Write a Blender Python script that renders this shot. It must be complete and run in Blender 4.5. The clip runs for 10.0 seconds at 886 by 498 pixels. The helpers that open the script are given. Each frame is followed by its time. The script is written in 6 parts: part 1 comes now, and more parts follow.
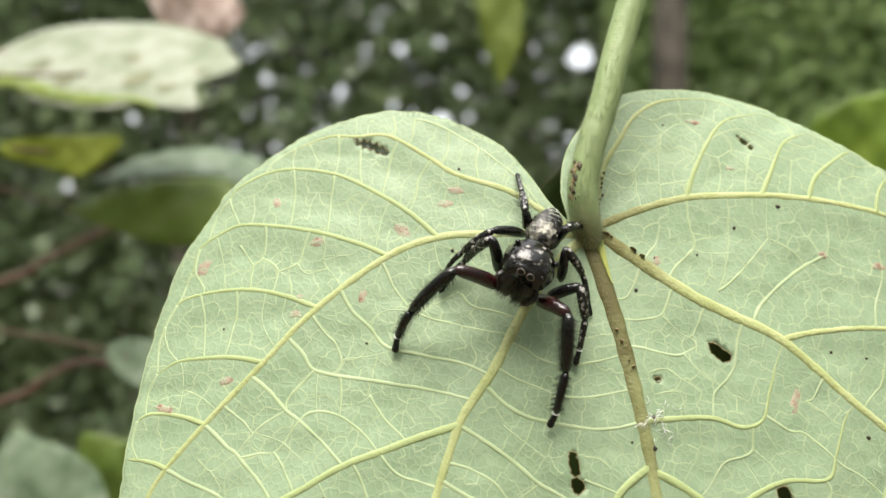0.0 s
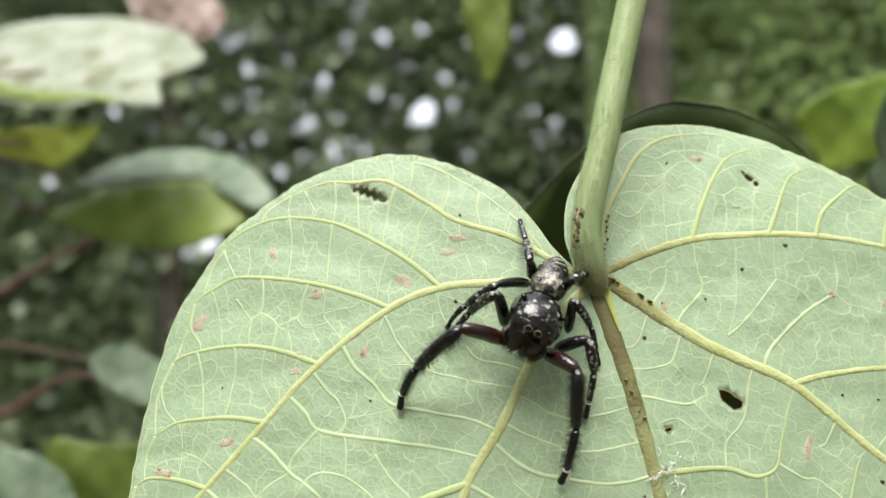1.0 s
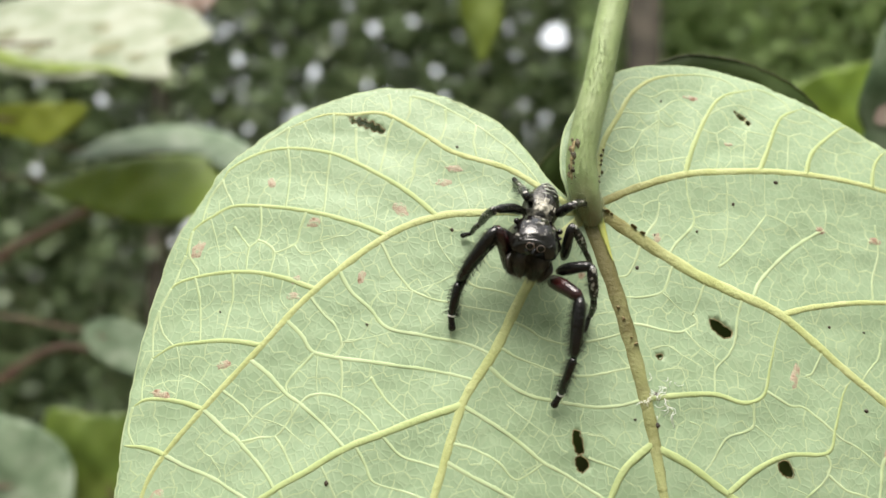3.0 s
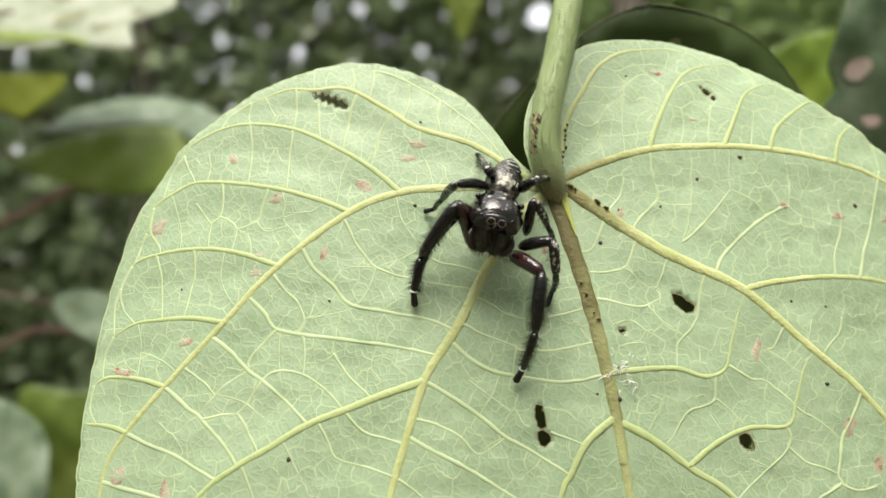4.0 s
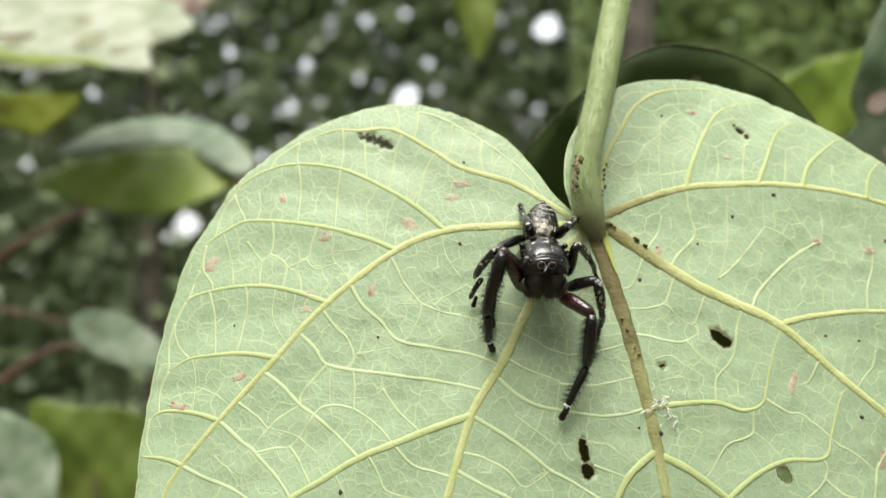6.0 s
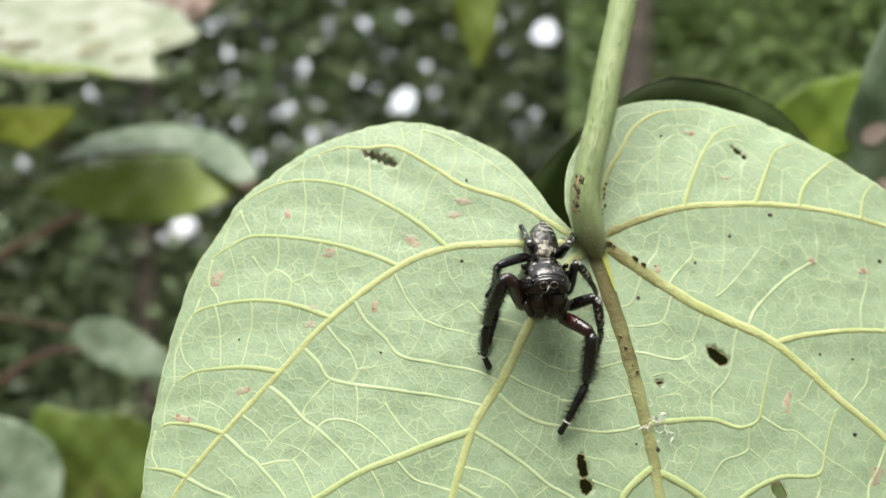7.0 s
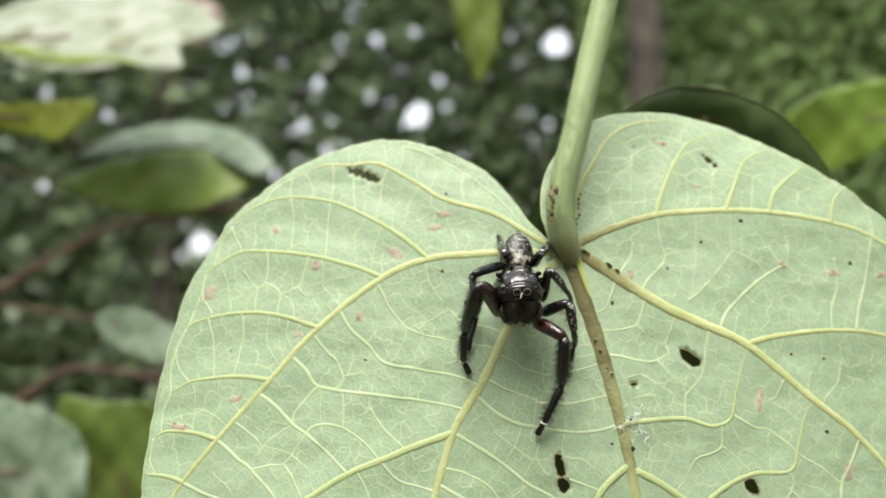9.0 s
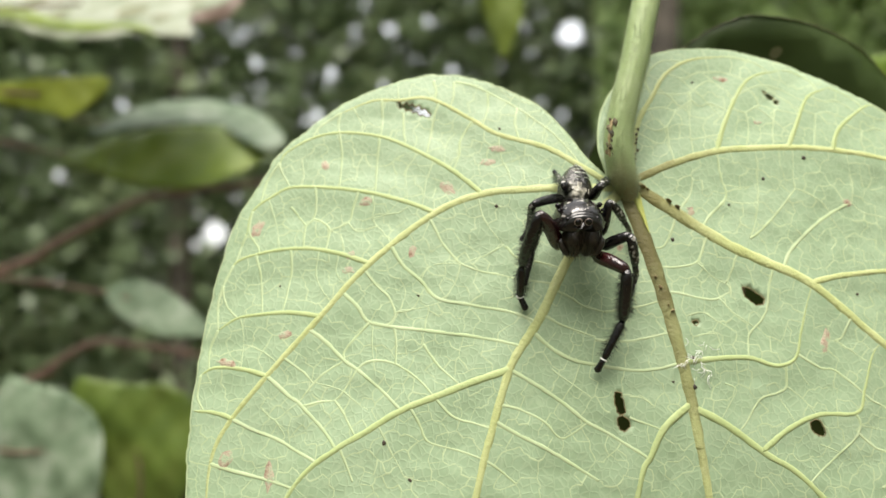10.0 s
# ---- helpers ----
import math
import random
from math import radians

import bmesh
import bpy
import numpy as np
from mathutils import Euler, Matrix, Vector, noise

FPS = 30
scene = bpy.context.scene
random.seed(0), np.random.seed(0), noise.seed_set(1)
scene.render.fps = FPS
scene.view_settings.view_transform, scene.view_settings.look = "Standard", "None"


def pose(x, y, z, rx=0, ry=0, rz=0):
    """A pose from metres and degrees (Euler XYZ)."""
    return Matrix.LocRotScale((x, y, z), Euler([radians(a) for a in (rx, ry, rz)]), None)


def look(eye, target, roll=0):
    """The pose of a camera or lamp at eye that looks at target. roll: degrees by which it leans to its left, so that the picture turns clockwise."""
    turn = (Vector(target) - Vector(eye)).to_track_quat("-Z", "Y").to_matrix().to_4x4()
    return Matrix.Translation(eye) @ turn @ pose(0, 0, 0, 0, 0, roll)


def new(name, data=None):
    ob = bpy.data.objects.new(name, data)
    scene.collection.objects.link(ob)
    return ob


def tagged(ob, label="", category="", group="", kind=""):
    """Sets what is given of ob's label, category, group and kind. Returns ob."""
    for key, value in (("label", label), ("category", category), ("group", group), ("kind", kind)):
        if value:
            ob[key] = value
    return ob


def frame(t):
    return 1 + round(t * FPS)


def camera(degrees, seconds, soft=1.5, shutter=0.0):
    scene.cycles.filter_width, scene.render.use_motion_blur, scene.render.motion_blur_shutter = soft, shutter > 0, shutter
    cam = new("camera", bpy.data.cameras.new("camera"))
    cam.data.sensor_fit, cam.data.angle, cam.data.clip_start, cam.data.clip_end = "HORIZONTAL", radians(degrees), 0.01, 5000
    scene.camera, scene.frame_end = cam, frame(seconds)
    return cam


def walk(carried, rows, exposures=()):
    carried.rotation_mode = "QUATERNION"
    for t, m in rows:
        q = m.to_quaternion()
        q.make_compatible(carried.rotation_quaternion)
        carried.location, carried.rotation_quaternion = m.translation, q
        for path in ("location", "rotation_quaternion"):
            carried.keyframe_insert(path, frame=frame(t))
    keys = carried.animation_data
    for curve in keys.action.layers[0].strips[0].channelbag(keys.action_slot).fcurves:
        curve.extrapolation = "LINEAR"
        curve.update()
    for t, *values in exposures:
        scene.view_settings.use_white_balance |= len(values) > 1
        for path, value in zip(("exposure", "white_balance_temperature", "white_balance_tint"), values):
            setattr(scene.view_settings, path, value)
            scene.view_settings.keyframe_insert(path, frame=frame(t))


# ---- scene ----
# The lens is focused on the leaf, a hand's width away; what lies behind it blurs.
cam = camera(58, 10.0, soft=1.5)
cam.data.dof.use_dof = True
cam.data.dof.focus_distance = 0.0845
cam.data.dof.aperture_fstop = 18
cam.data.dof.aperture_blades = 0

CAMERA_ROWS = [
    (0.0, pose(0.00166, -0.00250, 1.00028, 93.080, -0.886, 3.270)),
    (0.3, pose(-0.00143, -0.00169, 0.99781, 92.566, -0.975, 2.768)),
    (0.5, pose(-0.00322, -0.00067, 0.99602, 92.267, -0.848, 2.536)),
    (0.7, pose(-0.00279, -0.00027, 0.99938, 92.126, -0.359, 2.415)),
    (0.8, pose(-0.00088, 0.00010, 1.00464, 92.076, -0.013, 2.432)),
    (1.0, pose(-0.00009, -0.00056, 1.00732, 92.095, 0.540, 2.419)),
    (1.2, pose(-0.00081, -0.00030, 1.00535, 91.976, 0.519, 2.356)),
    (1.5, pose(0.00071, 0.00016, 1.00447, 91.938, 0.563, 2.267)),
    (1.7, pose(0.00081, -0.00026, 1.00265, 91.729, 0.391, 2.043)),
    (2.0, pose(0.00303, 0.00161, 0.99937, 91.436, 0.177, 1.844)),
    (2.2, pose(0.00205, 0.00023, 1.00086, 91.563, 0.062, 1.323)),
    (3.3, pose(-0.00224, -0.00254, 1.00001, 91.707, -0.293, 1.564)),
    (3.5, pose(-0.00301, -0.00349, 1.00217, 91.186, -0.144, 1.296)),
    (3.7, pose(-0.00242, -0.00239, 1.00196, 90.909, -0.041, 1.067)),
    (4.0, pose(0.00156, -0.00113, 0.99954, 90.402, 0.079, 0.624)),
    (4.2, pose(0.00160, -0.00039, 0.99851, 90.164, 0.176, 0.440)),
    (4.5, pose(0.00043, 0.00009, 0.99971, 89.790, -0.028, 0.110)),
    (4.7, pose(0.00039, 0.00024, 0.99957, 89.844, 0.333, 0.175)),
    (5.0, pose(0.00014, -0.00058, 1.00111, 89.967, 0.365, 0.130)),
    (5.2, pose(-0.00038, -0.00178, 1.00305, 90.173, 0.505, 0.268)),
    (5.5, pose(-0.00195, -0.00237, 1.00336, 90.392, 0.239, 0.500)),
    (5.7, pose(-0.00265, -0.00315, 1.00218, 90.921, 0.128, 1.092)),
    (6.8, pose(-0.00230, -0.00478, 1.00404, 91.272, -0.067, 0.780)),
    (7.0, pose(-0.00329, -0.00552, 1.00407, 91.331, -0.384, 0.773)),
    (7.2, pose(-0.00251, -0.00682, 1.00686, 91.545, -0.332, 0.724)),
    (7.5, pose(-0.00234, -0.00762, 1.00811, 91.761, -0.261, 0.919)),
    (7.7, pose(-0.00270, -0.00787, 1.00716, 91.832, -0.469, 0.808)),
    (8.0, pose(-0.00184, -0.00727, 1.00358, 91.840, -0.791, 0.836)),
    (8.2, pose(-0.00095, -0.00765, 1.00446, 91.940, -0.752, 0.862)),
    (8.5, pose(0.00099, -0.00726, 1.00205, 91.862, -0.460, 1.027)),
    (8.7, pose(0.00153, -0.00837, 1.00300, 92.114, -0.125, 1.433)),
    (9.0, pose(0.00105, -0.00957, 1.00365, 92.288, 0.780, 2.024)),
    (9.2, pose(0.00100, -0.00752, 0.99935, 92.320, 0.373, 2.304)),
    (9.5, pose(-0.00083, -0.00725, 0.99854, 92.002, 0.513, 2.538)),
    (9.7, pose(-0.00293, -0.00662, 0.99732, 91.899, 0.410, 2.756)),
    (10.0, pose(-0.00400, -0.00691, 0.99721, 91.709, 0.498, 2.868)),
]
# the film's camera turns a little cooler and warmer on the way
KELVINS = [(0.0, 6590), (0.5, 6590), (1.0, 6330), (1.5, 6210), (2.0, 6540), (3.5, 6660), (4.0, 6720), (5.0, 6730), (5.5, 6660), (7.0, 6470), (7.5, 5960), (8.0, 6020), (8.5, 6390), (9.0, 6400), (9.5, 6540), (10.0, 6660)]
walk(cam, CAMERA_ROWS, exposures=[(t, 1.13, kelvin, 10.0 + max(6500 - kelvin, 0) / 80) for t, kelvin in KELVINS])

# ---- light: a bright overcast sky over a clearing ----
world = bpy.data.worlds.new("overcast_sky")
scene.world = world
world.use_nodes = True
sky = world.node_tree.nodes.new("ShaderNodeTexSky")
sky.sky_type, sky.sun_disc = "NISHITA", False
sky.sun_elevation, sky.sun_rotation = radians(71), radians(190)
sky.air_density, sky.dust_density, sky.ozone_density = 1.0, 8.0, 0.6
veil = world.node_tree.nodes.new("ShaderNodeMix")
veil.data_type = "RGBA"
veil.inputs["Factor"].default_value = 0.7
veil.inputs["B"].default_value = (6.4, 6.6, 6.5, 1)
world.node_tree.links.new(sky.outputs[0], veil.inputs["A"])
world.node_tree.links.new(veil.outputs["Result"], world.node_tree.nodes["Background"].inputs[0])
world.node_tree.nodes["Background"].inputs[1].default_value = 0.15
sun_data = bpy.data.lights.new("sun", "SUN")
sun_data.energy, sun_data.angle, sun_data.color = 2.85, radians(40), (1.0, 0.97, 0.92)
sun = new("sun", sun_data)
sun.matrix_world = look((-0.10, -0.58, 2.7), (0, 0, 1))


# ---- materials ----
def node_material(name, colours, scale=300.0, rough=0.5, bump=0.0, bump_scale=None, gloss=0.5, sheer=0.0, metal=0.0, detail=4.0, weights=None, coat=0.0):
    """A surface whose colour wanders between colours, with fine relief; sheer: the share of light that passes through it as through a leaf."""
    m = bpy.data.materials.new(name)
    m.use_nodes = True
    nt = m.node_tree
    bsdf = nt.nodes["Principled BSDF"]
    where = nt.nodes.new("ShaderNodeTexCoord")
    noise_node = nt.nodes.new("ShaderNodeTexNoise")
    noise_node.inputs["Scale"].default_value, noise_node.inputs["Detail"].default_value = scale, detail
    nt.links.new(where.outputs["Object"], noise_node.inputs["Vector"])
    ramp = nt.nodes.new("ShaderNodeValToRGB")
    stops = weights or [0.3 + 0.4 * i / max(1, len(colours) - 1) for i in range(len(colours))]
    while len(ramp.color_ramp.elements) < len(colours):
        ramp.color_ramp.elements.new(0.5)
    for e, p, c in zip(ramp.color_ramp.elements, stops, colours):
        e.position, e.color = p, (*c, 1)
    nt.links.new(noise_node.outputs["Fac"], ramp.inputs["Fac"])
    nt.links.new(ramp.outputs["Color"], bsdf.inputs["Base Color"])
    bsdf.inputs["Roughness"].default_value = rough
    bsdf.inputs["Specular IOR Level"].default_value = gloss
    bsdf.inputs["Metallic"].default_value = metal
    bsdf.inputs["Coat Weight"].default_value = coat
    if bump:
        fine = nt.nodes.new("ShaderNodeTexNoise")
        fine.inputs["Scale"].default_value, fine.inputs["Detail"].default_value = bump_scale or scale * 4, 3
        nt.links.new(where.outputs["Object"], fine.inputs["Vector"])
        relief = nt.nodes.new("ShaderNodeBump")
        relief.inputs["Strength"].default_value, relief.inputs["Distance"].default_value = bump, 0.0003
        nt.links.new(fine.outputs["Fac"], relief.inputs["Height"])
        nt.links.new(relief.outputs["Normal"], bsdf.inputs["Normal"])
    if sheer:
        thin = nt.nodes.new("ShaderNodeBsdfTranslucent")
        nt.links.new(ramp.outputs["Color"], thin.inputs["Color"])
        mix = nt.nodes.new("ShaderNodeMixShader")
        mix.inputs[0].default_value = sheer
        nt.links.new(bsdf.outputs[0], mix.inputs[1])
        nt.links.new(thin.outputs[0], mix.inputs[2])
        nt.links.new(mix.outputs[0], nt.nodes["Material Output"].inputs["Surface"])
    return m


def blade_material():
    """The pale underside of the leaf: mottled green, with the finest net of veins as relief."""
    m = node_material("leaf_underside", [(0.246, 0.339, 0.201), (0.278, 0.378, 0.232), (0.310, 0.412, 0.262)], scale=90, rough=0.52, gloss=0.45, sheer=0.18)
    nt = m.node_tree
    bsdf, where = nt.nodes["Principled BSDF"], nt.nodes["Texture Coordinate"]
    warp = nt.nodes.new("ShaderNodeTexNoise")
    warp.inputs["Scale"].default_value = 500
    nt.links.new(where.outputs["Object"], warp.inputs["Vector"])
    push = nt.nodes.new("ShaderNodeVectorMath")
    push.operation = "MULTIPLY_ADD"
    push.inputs[1].default_value = (0.0008, 0.0008, 0.0)
    nt.links.new(warp.outputs["Color"], push.inputs[0])
    nt.links.new(where.outputs["Object"], push.inputs[2])
    cells = nt.nodes.new("ShaderNodeTexVoronoi")
    cells.feature = "DISTANCE_TO_EDGE"
    cells.inputs["Scale"].default_value = 1100
    nt.links.new(push.outputs[0], cells.inputs["Vector"])
    ridge = nt.nodes.new("ShaderNodeMapRange")
    ridge.inputs["From Min"].default_value, ridge.inputs["From Max"].default_value = 0.0, 0.16
    ridge.inputs["To Min"].default_value, ridge.inputs["To Max"].default_value = 1.0, 0.0
    nt.links.new(cells.outputs["Distance"], ridge.inputs["Value"])
    old = next(l for l in nt.links if l.to_socket == bsdf.inputs["Base Color"]).from_socket
    tint = nt.nodes.new("ShaderNodeMix")
    tint.data_type = "RGBA"
    share = nt.nodes.new("ShaderNodeMath")
    share.operation = "MULTIPLY"
    share.inputs[1].default_value = 0.42
    nt.links.new(ridge.outputs[0], share.inputs[0])
    nt.links.new(share.outputs[0], tint.inputs["Factor"])
    nt.links.new(old, tint.inputs["A"])
    tint.inputs["B"].default_value = (0.39, 0.48, 0.30, 1)
    nt.links.new(tint.outputs["Result"], bsdf.inputs["Base Color"])
    grain = nt.nodes.new("ShaderNodeTexNoise")
    grain.inputs["Scale"].default_value, grain.inputs["Detail"].default_value = 2600, 3
    nt.links.new(where.outputs["Object"], grain.inputs["Vector"])
    height = nt.nodes.new("ShaderNodeMath")
    height.operation = "MULTIPLY_ADD"
    height.inputs[1].default_value = 0.6
    nt.links.new(grain.outputs["Fac"], height.inputs[0])
    nt.links.new(ridge.outputs[0], height.inputs[2])
    relief = nt.nodes.new("ShaderNodeBump")
    relief.inputs["Strength"].default_value, relief.inputs["Distance"].default_value = 0.3, 0.00006
    nt.links.new(height.outputs[0], relief.inputs["Height"])
    nt.links.new(relief.outputs["Normal"], bsdf.inputs["Normal"])
    return m


BLADE = blade_material()


def stained(m, colour, axis, start, end):
    """Stains a material with another colour that fades out along the leaf, from start to end metres from the stalk (axis None) or along one axis."""
    nt = m.node_tree
    bsdf, where = nt.nodes["Principled BSDF"], nt.nodes["Texture Coordinate"]
    if axis is None:
        far = nt.nodes.new("ShaderNodeVectorMath")
        far.operation = "LENGTH"
        nt.links.new(where.outputs["Object"], far.inputs[0])
        value = far.outputs["Value"]
    else:
        split = nt.nodes.new("ShaderNodeSeparateXYZ")
        nt.links.new(where.outputs["Object"], split.inputs[0])
        value = split.outputs[axis]
    patchy = nt.nodes.new("ShaderNodeTexNoise")
    patchy.inputs["Scale"].default_value, patchy.inputs["Detail"].default_value = 420, 4
    nt.links.new(where.outputs["Object"], patchy.inputs["Vector"])
    fade = nt.nodes.new("ShaderNodeMapRange")
    fade.inputs["From Min"].default_value, fade.inputs["From Max"].default_value = start, end
    fade.inputs["To Min"].default_value, fade.inputs["To Max"].default_value = 1.0, 0.0
    nt.links.new(value, fade.inputs["Value"])
    share = nt.nodes.new("ShaderNodeMath")
    share.operation, share.use_clamp = "MULTIPLY_ADD", True
    share.inputs[1].default_value = 1.35
    bias = nt.nodes.new("ShaderNodeMath")
    bias.operation = "SUBTRACT"
    bias.inputs[1].default_value = 0.75
    nt.links.new(patchy.outputs["Fac"], bias.inputs[0])
    nt.links.new(fade.outputs[0], share.inputs[0])
    nt.links.new(bias.outputs[0], share.inputs[2])
    old = next(l for l in nt.links if l.to_socket == bsdf.inputs["Base Color"]).from_socket
    tint = nt.nodes.new("ShaderNodeMix")
    tint.data_type = "RGBA"
    tint.inputs["B"].default_value = (*colour, 1)
    nt.links.new(share.outputs[0], tint.inputs["Factor"])
    nt.links.new(old, tint.inputs["A"])
    nt.links.new(tint.outputs["Result"], bsdf.inputs["Base Color"])
    return m


VEIN_COLOURS = [(0.345, 0.385, 0.155), (0.39, 0.43, 0.19), (0.425, 0.46, 0.22)]
VEIN = node_material("vein_yellow_green", VEIN_COLOURS, scale=260, rough=0.55, gloss=0.3, bump=0.4, bump_scale=2500, sheer=0.1)
VEIN_SIDE = node_material("vein_side_pale", [(0.33, 0.40, 0.17), (0.38, 0.45, 0.21)], scale=260, rough=0.55, gloss=0.3, bump=0.3, bump_scale=2500, sheer=0.12)
VEIN_BROWN = stained(node_material("vein_stained_brown", VEIN_COLOURS, scale=330, rough=0.55, gloss=0.3, bump=0.5, bump_scale=2500, sheer=0.05), (0.155, 0.145, 0.050), None, 0.0, 0.019)
VEIN_DARK = stained(node_material("vein_dark_olive", VEIN_COLOURS, scale=330, rough=0.55, gloss=0.3, bump=0.5, bump_scale=2500, sheer=0.05), (0.112, 0.102, 0.038), None, 0.006, 0.048)
SEAM = node_material("seam_yellow", [(0.305, 0.345, 0.066), (0.385, 0.412, 0.106)], scale=500, rough=0.5, sheer=0.1)
VEIN_THIN = node_material("vein_pale", [(0.382, 0.473, 0.257), (0.440, 0.523, 0.315)], scale=200, rough=0.6, gloss=0.25, sheer=0.15)
VEIN_FINE = node_material("vein_finest", [(0.272, 0.37, 0.228), (0.300, 0.397, 0.248)], scale=200, rough=0.6, gloss=0.25, sheer=0.15)
VEIN_NET = node_material("vein_net_pale", [(0.375, 0.465, 0.27), (0.425, 0.51, 0.305)], scale=200, rough=0.6, gloss=0.25, sheer=0.15)
STALK = stained(node_material("stalk_green", [(0.245, 0.33, 0.135), (0.285, 0.37, 0.165), (0.325, 0.405, 0.20)], scale=160, rough=0.5, bump=0.25, bump_scale=3500, sheer=0.05), (0.27, 0.25, 0.13), 1, -0.002, 0.003)
HAIR = node_material("plant_hair", [(0.32, 0.39, 0.21), (0.39, 0.45, 0.27)], scale=500, rough=0.6, sheer=0.4)
SCAB = node_material("brown_scab", [(0.03, 0.022, 0.010), (0.085, 0.064, 0.028), (0.21, 0.17, 0.08)], scale=1500, rough=0.6, bump=0.8, bump_scale=4000)
BLEMISH = node_material("pink_blemish", [(0.22, 0.13, 0.075), (0.35, 0.275, 0.20), (0.36, 0.32, 0.22), (0.30, 0.375, 0.235)], scale=1300, rough=0.6, bump=0.3, sheer=0.1, detail=6, weights=[0.33, 0.42, 0.54, 0.62])
SPECK = node_material("dark_speck", [(0.02, 0.015, 0.01), (0.06, 0.04, 0.02)], scale=2000, rough=0.6)
RIM = node_material("browned_rim", [(0.09, 0.06, 0.02), (0.24, 0.19, 0.085)], scale=1500, rough=0.6)
STRIP = node_material("eroded_tan", [(0.20, 0.15, 0.06), (0.36, 0.29, 0.15)], scale=1500, rough=0.7, bump=0.5)
SILK = node_material("silk", [(0.80, 0.80, 0.78), (0.85, 0.85, 0.84)], scale=1500, rough=0.4, sheer=0.15)
CHITIN = node_material("black_chitin", [(0.003, 0.003, 0.0025), (0.006, 0.005, 0.004), (0.012, 0.010, 0.008)], scale=900, rough=0.12, bump=0.14, bump_scale=2000, gloss=0.5)
FACE = node_material("face_black", [(0.004, 0.0035, 0.003), (0.010, 0.008, 0.006), (0.03, 0.024, 0.017)], scale=1200, rough=0.28, bump=0.7, bump_scale=1800, gloss=0.36)
LEG_BLACK = node_material("leg_black", [(0.003, 0.003, 0.003), (0.006, 0.0055, 0.0055), (0.02, 0.018, 0.016)], scale=900, rough=0.2, bump=0.5, bump_scale=2000, gloss=0.42, weights=[0.38, 0.58, 0.8])
LEG_SPECKLED = node_material("leg_black_speckled", [(0.005, 0.005, 0.005), (0.012, 0.011, 0.010), (0.30, 0.29, 0.26)], scale=1900, rough=0.22, bump=0.5, bump_scale=3000, weights=[0.4, 0.55, 0.64])
FEMUR_RED = node_material("femur_dark_red", [(0.006, 0.0015, 0.002), (0.022, 0.004, 0.004), (0.042, 0.008, 0.008)], scale=450, rough=0.2, bump=0.3, bump_scale=3000, gloss=0.55)
SCALES_AND_GLINTS = node_material("pale_scales_and_glints", [(0.005, 0.004, 0.004), (0.012, 0.010, 0.008), (0.20, 0.19, 0.17), (0.42, 0.41, 0.37)], scale=1150, rough=0.14, bump=0.2, bump_scale=2000, gloss=0.5, metal=0.0, weights=[0.50, 0.60, 0.64, 0.76])
ABDOMEN = node_material("bronze_scales", [(0.006, 0.006, 0.005), (0.030, 0.028, 0.021), (0.220, 0.215, 0.175)], scale=520, rough=0.22, bump=0.6, bump_scale=2500, metal=0.2, weights=[0.42, 0.57, 0.70])
SILVER = node_material("pale_bronze_scales", [(0.010, 0.009, 0.007), (0.150, 0.143, 0.110), (0.400, 0.385, 0.315)], scale=900, rough=0.35, bump=0.6, bump_scale=2400, weights=[0.40, 0.50, 0.60])
BAND = node_material("pale_green_band", [(0.10, 0.10, 0.08), (0.42, 0.46, 0.38)], scale=1500, rough=0.35, bump=0.4)
EYE = node_material("eye_black", [(0.002, 0.002, 0.002), (0.004, 0.003, 0.003)], scale=200, rough=0.06, gloss=0.35)
EYE_RING = node_material("eye_ring", [(0.18, 0.13, 0.11), (0.42, 0.34, 0.30)], scale=1500, rough=0.5)
FACE_HAIR = node_material("face_hair_brown", [(0.025, 0.02, 0.014), (0.11, 0.085, 0.06)], scale=900, rough=0.5, gloss=0.2)
WHITE_BAND = node_material("white_band", [(0.62, 0.61, 0.57), (0.75, 0.74, 0.7)], scale=900, rough=0.5)
BRISTLE = node_material("bristle_black", [(0.006, 0.005, 0.005), (0.014, 0.012, 0.011)], scale=900, rough=0.5, gloss=0.2)


# ---- helpers ----
def part(name, bm, material, parent=None, label="", smooth=True):
    """Links a bmesh as one mesh object, under a thing or a part if parent is given."""
    me = bpy.data.meshes.new(name)
    if smooth:
        for face in bm.faces:
            face.smooth = True
    bm.to_mesh(me)
    bm.free()
    me.materials.append(material)
    ob = new(name, me)
    ob.parent = parent
    return tagged(ob, label) if label else ob


def part_from(name, verts, faces, material, parent=None, label="", smooth=True):
    me = bpy.data.meshes.new(name)
    me.from_pydata([tuple(v) for v in verts], [], [tuple(f) for f in faces])
    me.update()
    if smooth:
        me.polygons.foreach_set("use_smooth", [True] * len(me.polygons))
    me.materials.append(material)
    ob = new(name, me)
    ob.parent = parent
    return tagged(ob, label) if label else ob


def spline(points, steps=8, closed=False):
    """A smooth line (Catmull-Rom) through a few points of any dimension."""
    p = np.array(points, float)
    n = len(p)
    out = []
    for i in range(n if closed else n - 1):
        a, b, c, d = ((p[(i + k) % n] for k in (-1, 0, 1, 2)) if closed else (p[max(i - 1, 0)], p[i], p[i + 1], p[min(i + 2, n - 1)]))
        for s in range(steps):
            t = s / steps
            out.append(0.5 * (2 * b + (c - a) * t + (2 * a - 5 * b + 4 * c - d) * t * t + (3 * b - a - 3 * c + d) * t ** 3))
    if not closed:
        out.append(p[-1])
    return np.array(out)


